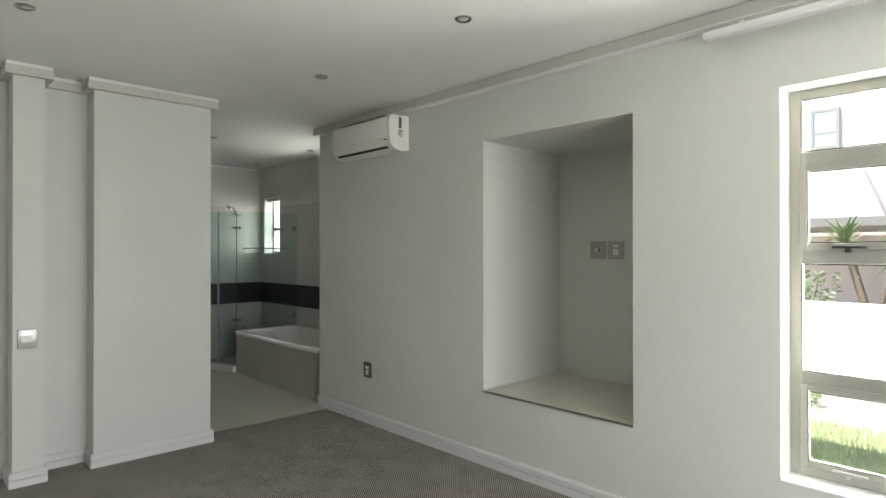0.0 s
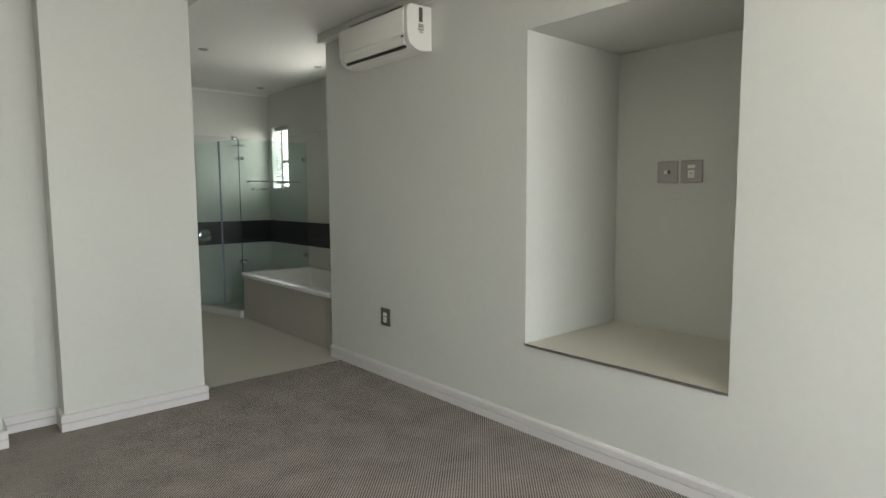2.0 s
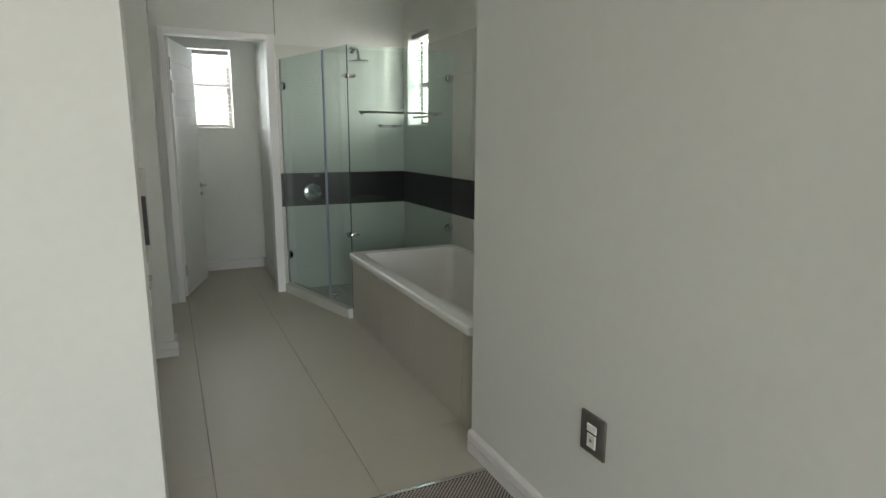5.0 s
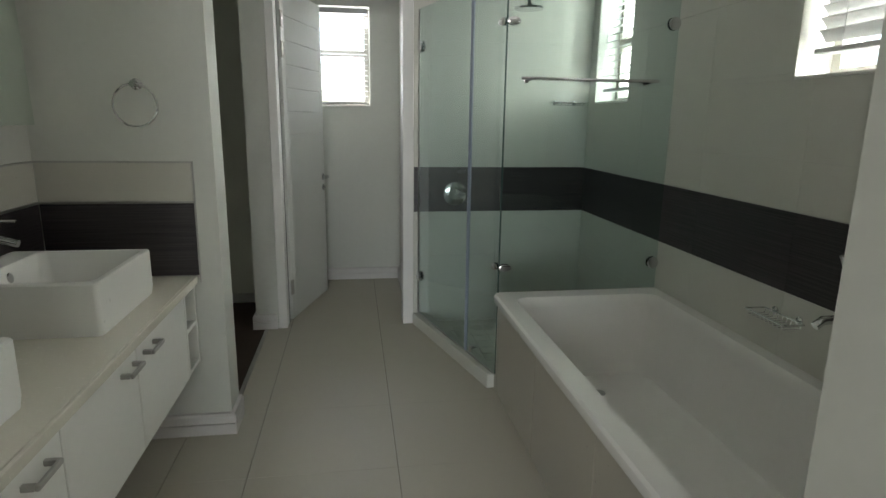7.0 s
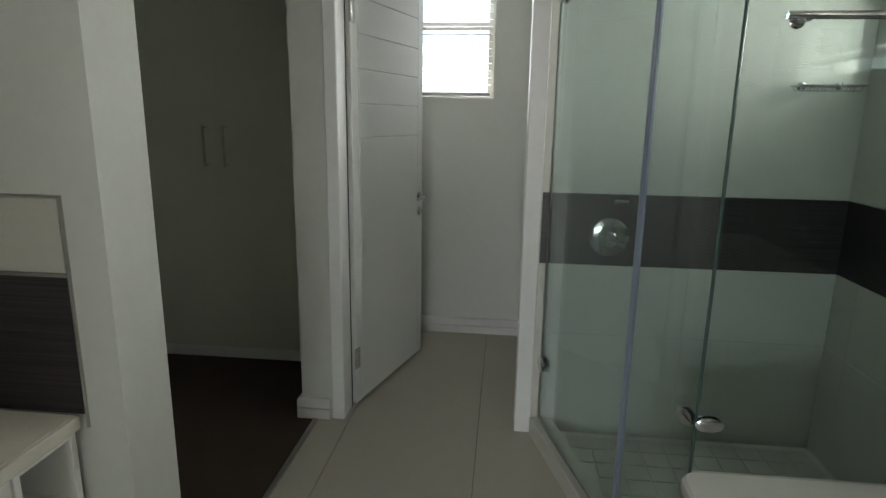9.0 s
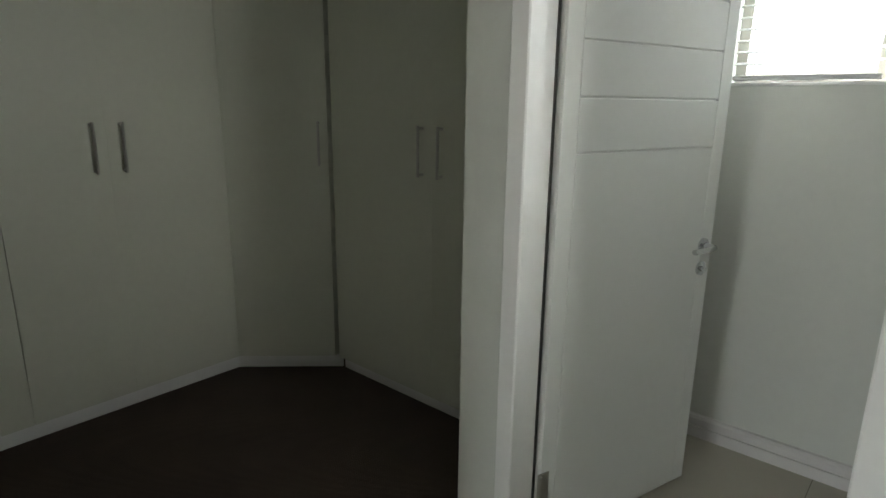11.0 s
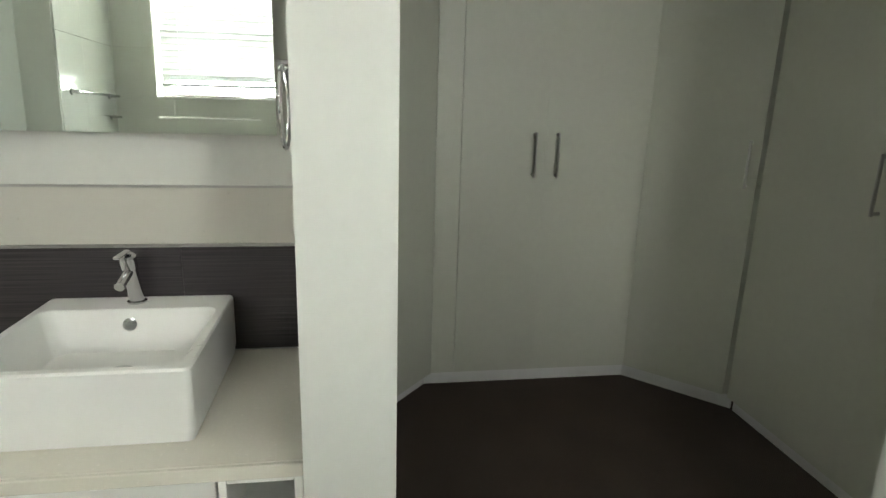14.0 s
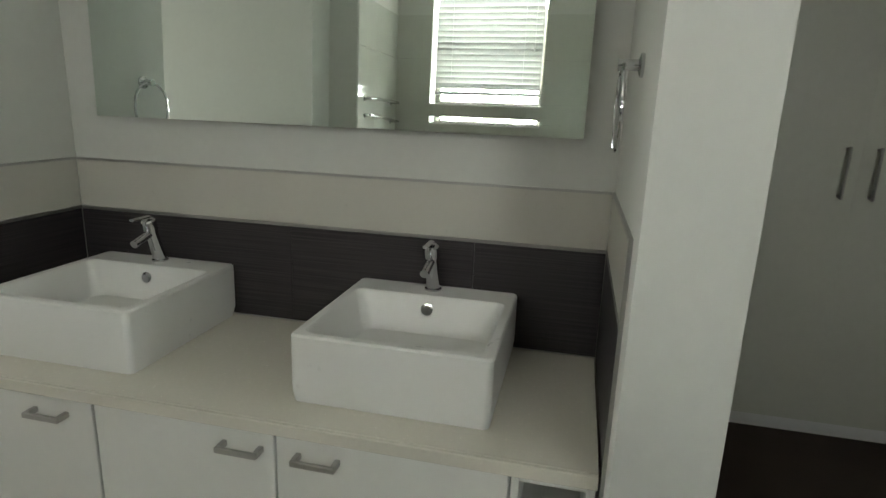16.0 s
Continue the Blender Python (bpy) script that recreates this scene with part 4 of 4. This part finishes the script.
def basin(y0, label):
    t = thing("wash_basin", (1.25, y0 + 0.228, CTOP), label, "wash basin", "basins on the worktop")
    x0, x1, y1, zt = 1.045, 1.508, y0 + 0.463, 0.888
    bm = B()
    shell(bm, [(ring_shape(x0 + 0.012, x1 - 0.004, y0 + 0.004, y1 - 0.004, 0.016), CTOP + 0.001), (ring_shape(x0, x1, y0, y1, 0.016), CTOP + 0.03), (ring_shape(x0, x1, y0, y1, 0.016), zt - 0.005), (ring_shape(x0 + 0.004, x1 - 0.004, y0 + 0.004, y1 - 0.004, 0.014), zt),
               (ring_shape(x0 + 0.098, x1 - 0.020, y0 + 0.022, y1 - 0.022, 0.028), zt), (ring_shape(x0 + 0.104, x1 - 0.026, y0 + 0.028, y1 - 0.028, 0.028), zt - 0.006),
               (ring_shape(x0 + 0.125, x1 - 0.050, y0 + 0.060, y1 - 0.060, 0.035), zt - 0.105), (ring_shape(x0 + 0.150, x1 - 0.090, y0 + 0.100, y1 - 0.100, 0.030), zt - 0.122), (ring_shape(x0 + 0.19, x1 - 0.15, y0 + 0.17, y1 - 0.17, 0.02), zt - 0.126)])
    part("bowl", bm, CERAMIC, t, "glossy white ceramic bowl", True)
    yc = y0 + 0.228
    bm = B()
    lathe(bm, (x0 + 0.108, yc, zt - 0.038), (1, 0, 0.2), [(0.016, 0), (0.017, 0.004), (0.010, 0.005)], 20)
    part("overflow", bm, CHROME, t, "chrome overflow ring", True)
    bm = B()
    lathe(bm, (x0 + 0.20, yc, zt - 0.1255), (0, 0, 1), [(0.030, 0), (0.030, 0.004), (0.022, 0.007)], 24)
    part("waste", bm, CHROME, t, "chrome waste plug", True)
    tap = thing("basin_tap", (x0 + 0.045, yc, zt), "leaning chrome mixer tap on a white basin", "tap", "taps of the basins")
    bx = x0 + 0.045
    bm = B()
    lathe(bm, (bx, yc, zt + 0.0005), (0, 0, 1), [(0.024, 0), (0.024, 0.004), (0.020, 0.006)], 24)
    lathe(bm, (bx, yc, zt + 0.004), (0.30, 0, 1), [(0.019, 0), (0.018, 0.10), (0.021, 0.105), (0.021, 0.135), (0.017, 0.140)], 24)
    part("body", bm, CHROME, tap, "", True)
    bm = B()
    tube(bm, [(bx + 0.034, yc, zt + 0.094), (bx + 0.105, yc, zt + 0.074)], 0.012, 14)
    part("spout", bm, CHROME, tap, "", True)
    bm = B()
    box(bm, bx + 0.030, yc - 0.008, zt + 0.143, bx + 0.108, yc + 0.008, zt + 0.150, 0.003)
    part("lever", bm, CHROME, tap, "", True)
    return t


basin(5.466, "white square basin with a chrome tap, beside the pier")
basin(4.580, "white square basin with a chrome tap, in the alcove's far corner")

mirror = thing("mirror", (XV + 0.03, 5.38, 1.70), "wide unframed wall mirror hanging above the two basins", "mirror")
MY0, MY1, MZ0, MZ1, BV = 4.61, 6.070, 1.325, 2.20, 0.040
bm = B()
front = 0.006
a = [bm.verts.new((front + 0.0010, y, z)) for y, z in ((MY0, MZ0), (MY1, MZ0), (MY1, MZ1), (MY0, MZ1))]
b = [bm.verts.new((front, y, z)) for y, z in ((MY0 + BV, MZ0 + BV), (MY1 - BV, MZ0 + BV), (MY1 - BV, MZ1 - BV), (MY0 + BV, MZ1 - BV))]
c = [bm.verts.new((0, y, z)) for y, z in ((MY0, MZ0), (MY1, MZ0), (MY1, MZ1), (MY0, MZ1))]
for i in range(4):
    j = (i + 1) % 4
    bm.faces.new((a[i], a[j], b[j], b[i]))
    bm.faces.new((c[i], c[j], a[j], a[i]))
bm.faces.new(b)
bm.faces.new(c[::-1])
glass = part("mirror_glass", bm, MIRROR)
glass.parent = mirror
glass.matrix_parent_inverse = mirror.matrix_basis.inverted()
MC = Vector((0, (MY0 + MY1) / 2, (MZ0 + MZ1) / 2))
glass.matrix_basis = Matrix.Translation((XV + 0.036, MC.y, MC.z)) @ Matrix.Rotation(radians(-1.5), 4, "Z") @ Matrix.Rotation(radians(-1.4), 4, "Y") @ Matrix.Translation(-MC)
bm = B()
box(bm, XV + 0.0005, MY0 + 0.12, MZ0 + 0.1, XV + 0.012, MY1 - 0.12, MZ1 - 0.1)
part("backing", bm, BLACKP, mirror)


def towel_ring(y, way, x, z, label):
    """A ring that hangs from a boss on a wall that looks along way (+1 or -1) of y."""
    t = thing("towel_ring", (x, y, z), label, "towel ring", "towel rings by the basins")
    bm = B()
    lathe(bm, (x, y, z), (0, way, 0), [(0.022, 0), (0.022, 0.006), (0.011, 0.010), (0.010, 0.036), (0.012, 0.046)], 20)
    part("boss", bm, CHROME, t, "", True)
    bm = B()
    yr = y + way * 0.036
    tube(bm, [(x + 0.079 * math.sin(k * math.tau / 40), yr, z - 0.079 + 0.079 * math.cos(k * math.tau / 40)) for k in range(40)], 0.0045, 8, True)
    part("ring", bm, CHROME, t, "", True)


towel_ring(YV1, -1, 1.437, 1.480, "round chrome towel ring on the pier")
towel_ring(YV0, 1, 1.40, 1.45, "round chrome towel ring at the alcove's far end")

rail2 = thing("towel_rail", (3.3, YE + 0.03, 1.52), "chrome towel rail on the wall at the bath's near end", "towel rail")
bm = B()
tube(bm, [(3.20, YE + 0.055, 1.52), (3.72, YE + 0.055, 1.52)], 0.008, 12)
part("bar", bm, CHROME, rail2, "", True)
for x in (3.22, 3.69):
    bm = B()
    lathe(bm, (x, YE + 0.0005, 1.52), (0, 1, 0), [(0.020, 0), (0.020, 0.006), (0.010, 0.010), (0.010, 0.052)], 18)
    part("post", bm, CHROME, rail2, "", True)

# ---- dressing room wardrobes ----


def wardrobe(a, b, back, splits, handles, label, z1=2.45):
    """A built-in wardrobe whose fronts run from a to b on plan; splits and handles are metres from a."""
    a, b = Vector(a), Vector(b)
    d = (b - a).normalized()
    n = Vector((-d.y, d.x))
    mid = (a + b) / 2
    if (Vector(back[0]) - mid).dot(n) > 0:
        n = -n                                  # out of the cupboard
    t = thing("wardrobe", (mid.x, mid.y, 0), label, "wardrobe", "white built-in wardrobes")
    bm = B()
    ia, ib = a - n * 0.0205, b - n * 0.0205
    prism(bm, [tuple(ia), tuple(ib)] + list(back), 0.085, z1)
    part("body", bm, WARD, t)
    bm = B()
    pa, pb = a - n * 0.062 - d * 0.030, b - n * 0.062 + d * 0.030
    prism(bm, [tuple(pa), tuple(pb), tuple(pb - n * 0.02), tuple(pa - n * 0.02)], 0, 0.084)
    part("plinth", bm, WARDK, t)
    doors = []
    for lo, hi in zip(splits, splits[1:]):
        filler = splits[1] == 0.115
        p, q = a + d * (lo + (0.0014 if filler and lo == 0.115 else 0.0001)), a + d * (hi - (0.0014 if filler and hi == 0.115 else 0.0001))
        bm = B()
        prism(bm, [tuple(p), tuple(q), tuple(q - n * 0.020), tuple(p - n * 0.020)], 0.090, z1 - 0.005)
        bmesh.ops.bevel(bm, geom=list(bm.edges), offset=0.0003, segments=1, affect="EDGES")
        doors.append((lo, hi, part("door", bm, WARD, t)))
    for s in handles:
        p = a + d * s
        dr = next(o for lo, hi, o in doors if lo <= s <= hi)
        bm = B()
        q, r = p + n * 0.001, p + n * 0.030
        for zz in (1.092, 1.281):
            tube(bm, [(q.x, q.y, zz), (r.x, r.y, zz)], 0.0065, 8)
        tube(bm, [(r.x, r.y, 1.082), (r.x, r.y, 1.291)], 0.0065, 8)
        part("handle", bm, STEEL, dr, "brushed steel bar handle", True)
    return t


wardrobe((-0.025, 6.635), (-0.025, 7.660), [(-0.60, 7.660), (-0.60, 6.635)], [0, 0.115, 0.516, 1.025], [0.460, 0.571], "white two-door wardrobe with steel bar handles, facing the doorway")
wardrobe((-0.0245, 7.661), (0.335, 8.000), [(0.335, 8.64), (-0.60, 8.64), (-0.60, 7.661)], [0, 0.494], [0.453], "white corner wardrobe with one slanting door")
gap = wardrobe((0.361, 8.005), (1.590, 8.005), [(1.590, 8.64), (0.361, 8.64)], [0, 0.642, 1.229], [0.590, 0.697], "white two-door wardrobe beside the slanting corner")
wardrobe((0.433, 6.248), (-0.0245, 6.634), [(-0.60, 6.634), (-0.60, 5.75), (0.433, 5.75)], [0, 0.598], [0.160], "white slanting wardrobe near the pier, with one handle")

# added dark strip gives the open gap its depth shade by colour
bm = B()
box(bm, 0.3365, 8.030, 0.086, 0.3605, 8.038, 2.449)
part("edge_gap", bm, GAPSHADE, gap, "dark strip for the shade in the gap between two wardrobe fronts")

# ---- outside ----
bm = B()
box(bm, -200, -200, -0.35, 200, 200, -0.15)
tagged(part("ground", bm, SOIL), "bare garden ground", kind="structure")
bm = B()
box(bm, 4.2, -8, -0.149, 6.1, 3, -0.10, 0.01)
tagged(part("lawn_base", bm, GRASS), "green lawn", kind="structure")
rng = random.Random(4)
verts, faces = [], []
for k in range(9000):
    x, y = rng.uniform(4.6, 6.15), rng.uniform(-0.6, 2.4)
    h, t, w = rng.uniform(0.04, 0.10), rng.uniform(0, math.tau), 0.004
    i = len(verts)
    verts += [(x - w * math.cos(t), y - w * math.sin(t), -0.10), (x + w * math.cos(t), y + w * math.sin(t), -0.10), (x + rng.uniform(-0.03, 0.03), y + rng.uniform(-0.03, 0.03), -0.10 + h)]
    faces.append((i, i + 1, i + 2))
me = bpy.data.meshes.new("grass")
me.from_pydata(verts, [], faces)
me.materials.append(GRASS)
tagged(new("grass", me), "short green grass blades of the lawn", "grass", kind="stuff")
bm = B()
box(bm, 9.0, -14, -0.2, 9.2, 14, 0.82, 0.01)
setting("garden_wall", bm, EXTW, "low plastered garden wall")
house = thing("neighbour_house", (17.5, 2, 0), "pink plastered neighbouring house with a small window", "house")
bm = B()
box(bm, 16, -10, -0.2, 24, 14, 6.5, 0.03)
part("wall", bm, PINK, house)
w = None
bm = B()
bar_frame(bm, "x", 15.93, 15.999, 2.90, 3.50, 3.95, 4.90, 0.07)
box(bm, 15.94, 2.97, 4.30, 15.998, 3.43, 4.36)
w = part("window", bm, ALU, house, "small framed window")
bm = B()
box(bm, 15.975, 2.97, 4.02, 15.985, 3.43, 4.83)
part("pane", bm, MIRROR, w)
bm = B()
box(bm, 15.4, -10.5, 6.5, 24.5, 14.5, 6.7, 0.02)
part("roof", bm, ROOFM, house)
cp = thing("carport", (12.5, 2, 0), "flat-roofed carport hung from steel struts", "carport")
bm = B()
box(bm, 12.0, -3, 1.95, 15.9, 4.6, 2.12, 0.01)
part("roof", bm, ROOFM, cp, "dark flat roof")
for y in (1.4, 3.2, -0.6):
    bm = B()
    tube(bm, [(12.2, y, 2.12), (15.9, y + 1.1, 3.6)], 0.03, 8)
    part("strut", bm, STEEL, cp)
for y in (4.2, 0.2, -2.6):
    bm = B()
    box(bm, 12.2, y, -0.2, 12.5, y + 0.3, 1.949, 0.01)
    part("post", bm, EXTW, cp)


def yucca(x, y, z0, h, seed, label):
    """A spiky garden palm: a leaning trunk and heads of long pointed leaves."""
    r = random.Random(seed)
    t = thing("yucca_tree", (x, y, z0), label, "yucca")
    bm = B()
    tips = []
    for k in range(2):
        pts = [(x, y, z0), (x + 0.05 * (k - 0.5), y + 0.25 * (k - 0.5), z0 + h * 0.55), (x + 0.1 * (k - 0.5), y + 0.7 * (k - 0.5), z0 + h * (0.9 + 0.12 * k))]
        tube(bm, pts, 0.055, 10)
        tips.append(pts[-1])
    part("trunk", bm, BARK, t)
    for tip in tips:
        bm = B()
        for k in range(90):
            a, e = r.uniform(0, math.tau), r.uniform(-0.5, 1.35)
            ln, w = r.uniform(0.4, 0.62), 0.018
            d = Vector((math.cos(a) * math.cos(e), math.sin(a) * math.cos(e), math.sin(e)))
            s = d.cross(Vector((0, 0, 1))).normalized() * w
            p = Vector(tip)
            m = p + d * ln * 0.5 + Vector((0, 0, 0.02))
            q = p + d * ln - Vector((0, 0, 0.08))
            v = [bm.verts.new(c) for c in (p - s * 0.5, p + s * 0.5, m + s, m - s, q)]
            bm.faces.new((v[0], v[1], v[2], v[3]))
            bm.faces.new((v[3], v[2], v[4]))
        part("leaves", bm, LEAF, t, "spiky green leaves")


yucca(9.8, 1.15, -0.15, 1.75, 3, "spiky yucca behind the garden wall")
yucca(10.2, -0.2, -0.15, 1.3, 5, "lower yucca with green spikes behind the garden wall")
for sx, sy, seed in ((9.7, 2.0, 7), (9.6, 0.35, 8), (6.9, 1.6, 9)):
    r = random.Random(seed)
    t = thing("shrub", (sx, sy, -0.15), "loose green garden shrub", "shrub")
    hgt = 1.25 if sx > 9 else 0.22
    bm = B()
    for k in range(7):
        a = r.uniform(0, math.tau)
        tube(bm, [(sx, sy, -0.15), (sx + 0.12 * math.cos(a), sy + 0.12 * math.sin(a), -0.15 + hgt * 0.5), (sx + 0.3 * math.cos(a), sy + 0.3 * math.sin(a), -0.15 + hgt)], 0.008, 6)
    part("branches", bm, BARK, t)
    bm = B()
    for k in range(700):
        a, rr = r.uniform(0, math.tau), r.uniform(0.02, 0.42) ** 0.8
        zz = -0.15 + hgt * r.uniform(0.25, 1.1)
        c = Vector((sx + rr * math.cos(a), sy + rr * math.sin(a), zz))
        d, e = Vector((r.uniform(-1, 1), r.uniform(-1, 1), r.uniform(-0.4, 1))).normalized() * 0.05, Vector((r.uniform(-1, 1), r.uniform(-1, 1), r.uniform(-1, 1))).normalized() * 0.022
        v = [bm.verts.new(p) for p in (c - d, c + e, c + d, c - e)]
        bm.faces.new(v)
    part("foliage", bm, LEAF, t)

# ---- tiles, piece by piece ----
shared = {}


def tile(owner, name, dims, place, mat, bevel=0.0012):
    """One tile as an object of its own; equal sizes share a mesh."""
    key = (tuple(round(v, 4) for v in dims), mat.name)
    if key not in shared:
        bm = B()
        box(bm, -dims[0] / 2, -dims[1] / 2, -dims[2] / 2, dims[0] / 2, dims[1] / 2, dims[2] / 2, bevel)
        ob = part(name, bm, mat)
        shared[key] = ob.data
    else:
        ob = new(name, shared[key])
    ob.parent = owner
    ob.matrix_basis = Matrix.Translation(place)
    return ob


def lay(owner, name, lo, hi, cuts_a, cuts_b, place, mat, gap=0.002):
    """Tiles in a rectangle; cuts are the joints' places inside it."""
    ca = [lo[0]] + [c for c in cuts_a if lo[0] + 0.01 < c < hi[0] - 0.01] + [hi[0]]
    cb = [lo[1]] + [c for c in cuts_b if lo[1] + 0.01 < c < hi[1] - 0.01] + [hi[1]]
    for a0, a1 in zip(ca, ca[1:]):
        for b0, b1 in zip(cb, cb[1:]):
            place(owner, name, a0 + gap / 2, a1 - gap / 2, b0 + 0.0004, b1 - 0.0004, mat)


def floor_tile(owner, name, a0, a1, b0, b1, mat):
    tile(owner, name, (a1 - a0, b1 - b0, 0.010), ((a0 + a1) / 2, (b0 + b1) / 2, -0.005 + 0.0003), mat, 0.0004)


XC = [0.65, 1.819, 2.4035, 2.988, 3.57]
YC = [4.62, 5.80, 6.98, 8.16]
lay(floor_bath, "floor_tile", (XN, YT + 0.01), (2.962, YP), XC, YC, floor_tile, FTILE, 0.0035)
lay(floor_bath, "floor_tile", (XV, YV0), (XN, YV1), XC, YC, floor_tile, FTILE, 0.0035)
lay(floor_bath, "floor_tile", (1.676, YP), (2.962, YB), XC, YC, floor_tile, FTILE, 0.0035)
lay(floor_bath, "floor_tile", (1.72, YB), (2.634, 8.66), XC, YC, floor_tile, FTILE, 0.0035)


def clad(name, axis, wall, way, a0, a1, rows, cuts, label, holes=()):
    """Tile courses on a wall. rows: (z0, z1, material)."""
    f0, f1 = wall + way * 0.0005, wall + way * 0.006
    own = thing(name, (wall, (a0 + a1) / 2, rows[0][0]) if axis == "x" else ((a0 + a1) / 2, wall, rows[0][0]), label, "wall tiles")
    own["kind"] = "structure"
    inv = own.matrix_basis.inverted()
    for z0, z1, m in rows:
        cs = [a0] + [c for c in (cuts if m is not STILE else ()) if a0 + 0.02 < c < a1 - 0.02] + [a1]
        for c0, c1 in zip(cs, cs[1:]):
            pieces = [(c0, c1, z0, z1)]
            for h0, h1, hz0, hz1 in holes:
                rest = []
                for p0, p1, q0, q1 in pieces:
                    if p0 >= h1 or p1 <= h0 or q0 >= hz1 or q1 <= hz0:
                        rest.append((p0, p1, q0, q1))
                        continue
                    zl, zh = max(q0, hz0), min(q1, hz1)
                    rest += [(p0, p1, q0, zl), (p0, p1, zh, q1), (p0, max(p0, h0), zl, zh), (min(p1, h1), p1, zl, zh)]
                pieces = rest
            for p0, p1, q0, q1 in pieces:
                if p1 - p0 < 0.012 or q1 - q0 < 0.006:
                    continue
                g = 0.0006
                d = (abs(f1 - f0), p1 - p0 - 2 * g, q1 - q0 - 2 * g) if axis == "x" else (p1 - p0 - 2 * g, abs(f1 - f0), q1 - q0 - 2 * g)
                at = ((f0 + f1) / 2, (p0 + p1) / 2, (q0 + q1) / 2) if axis == "x" else ((p0 + p1) / 2, (f0 + f1) / 2, (q0 + q1) / 2)
                ob = tile(own, "tile", d, at, m, 0.0004)
                ob.matrix_parent_inverse = inv
    return own


SH = [(0.02, 0.470, WTILE), (0.470, 0.770, WTILE), (0.770, 1.062, DTILE), (1.062, 1.240, WTILE), (1.240, 1.540, WTILE), (1.540, 1.840, WTILE), (1.840, 2.140, WTILE)]
clad("wall_tiles", "y", YB, -1, 2.634, XR - 0.007, SH, [3.23], "cream wall tiles with a dark band at the back of the shower")
clad("wall_tiles", "x", XR, -1, YE + 0.007, YB, SH, [4.93, 5.53, 6.13, 6.73, 7.33], "cream wall tiles with a dark band along the bath", holes=((4.82, 5.63, 1.518, 2.34), (6.914, 7.374, 1.475, 2.285)))
clad("wall_tiles", "y", YE, 1, 3.108, XR - 0.007, SH[1:], [3.4], "cream wall tiles at the bath's near end")
VR = [(CTOP + 0.001, 1.022, DTILE), (1.032, 1.184, STILE)]
clad("splashback", "x", XV, 1, YV0 + 0.007, YV1 - 0.007, VR, [5.235, 5.798], "dark streaked splashback tiles with a cream course above")
clad("splashback", "y", YV1, -1, XV + 0.007, 1.612, VR, [], "dark and cream splashback tiles on the pier")
clad("splashback", "y", YV0, 1, XV + 0.007, XN - 0.003, VR, [], "dark and cream splashback tiles at the alcove's end")
bm = B()
for z in (1.027, 1.186):
    box(bm, XV + 0.0002, YV0 + 0.008, z - 0.0035, XV + 0.0075, YV1 - 0.008, z + 0.0035)
    box(bm, XV + 0.008, YV1 - 0.0076, z - 0.0035, 1.614, YV1 - 0.0002, z + 0.0035)
    box(bm, XV + 0.008, YV0 + 0.0002, z - 0.0035, XN - 0.001, YV0 + 0.0076, z + 0.0035)
box(bm, 1.6145, YV1 - 0.0078, CTOP - 0.03, 1.618, YV1 - 0.0002, 1.1895)
setting("trim_splashback", bm, STEEL, "slim metal edging of the splashback")
bm = B()
box(bm, XR - 0.0078, YE + 0.008, 1.0600, XR - 0.0062, 7.47, 1.0635)
setting("trim_band", bm, STEEL)
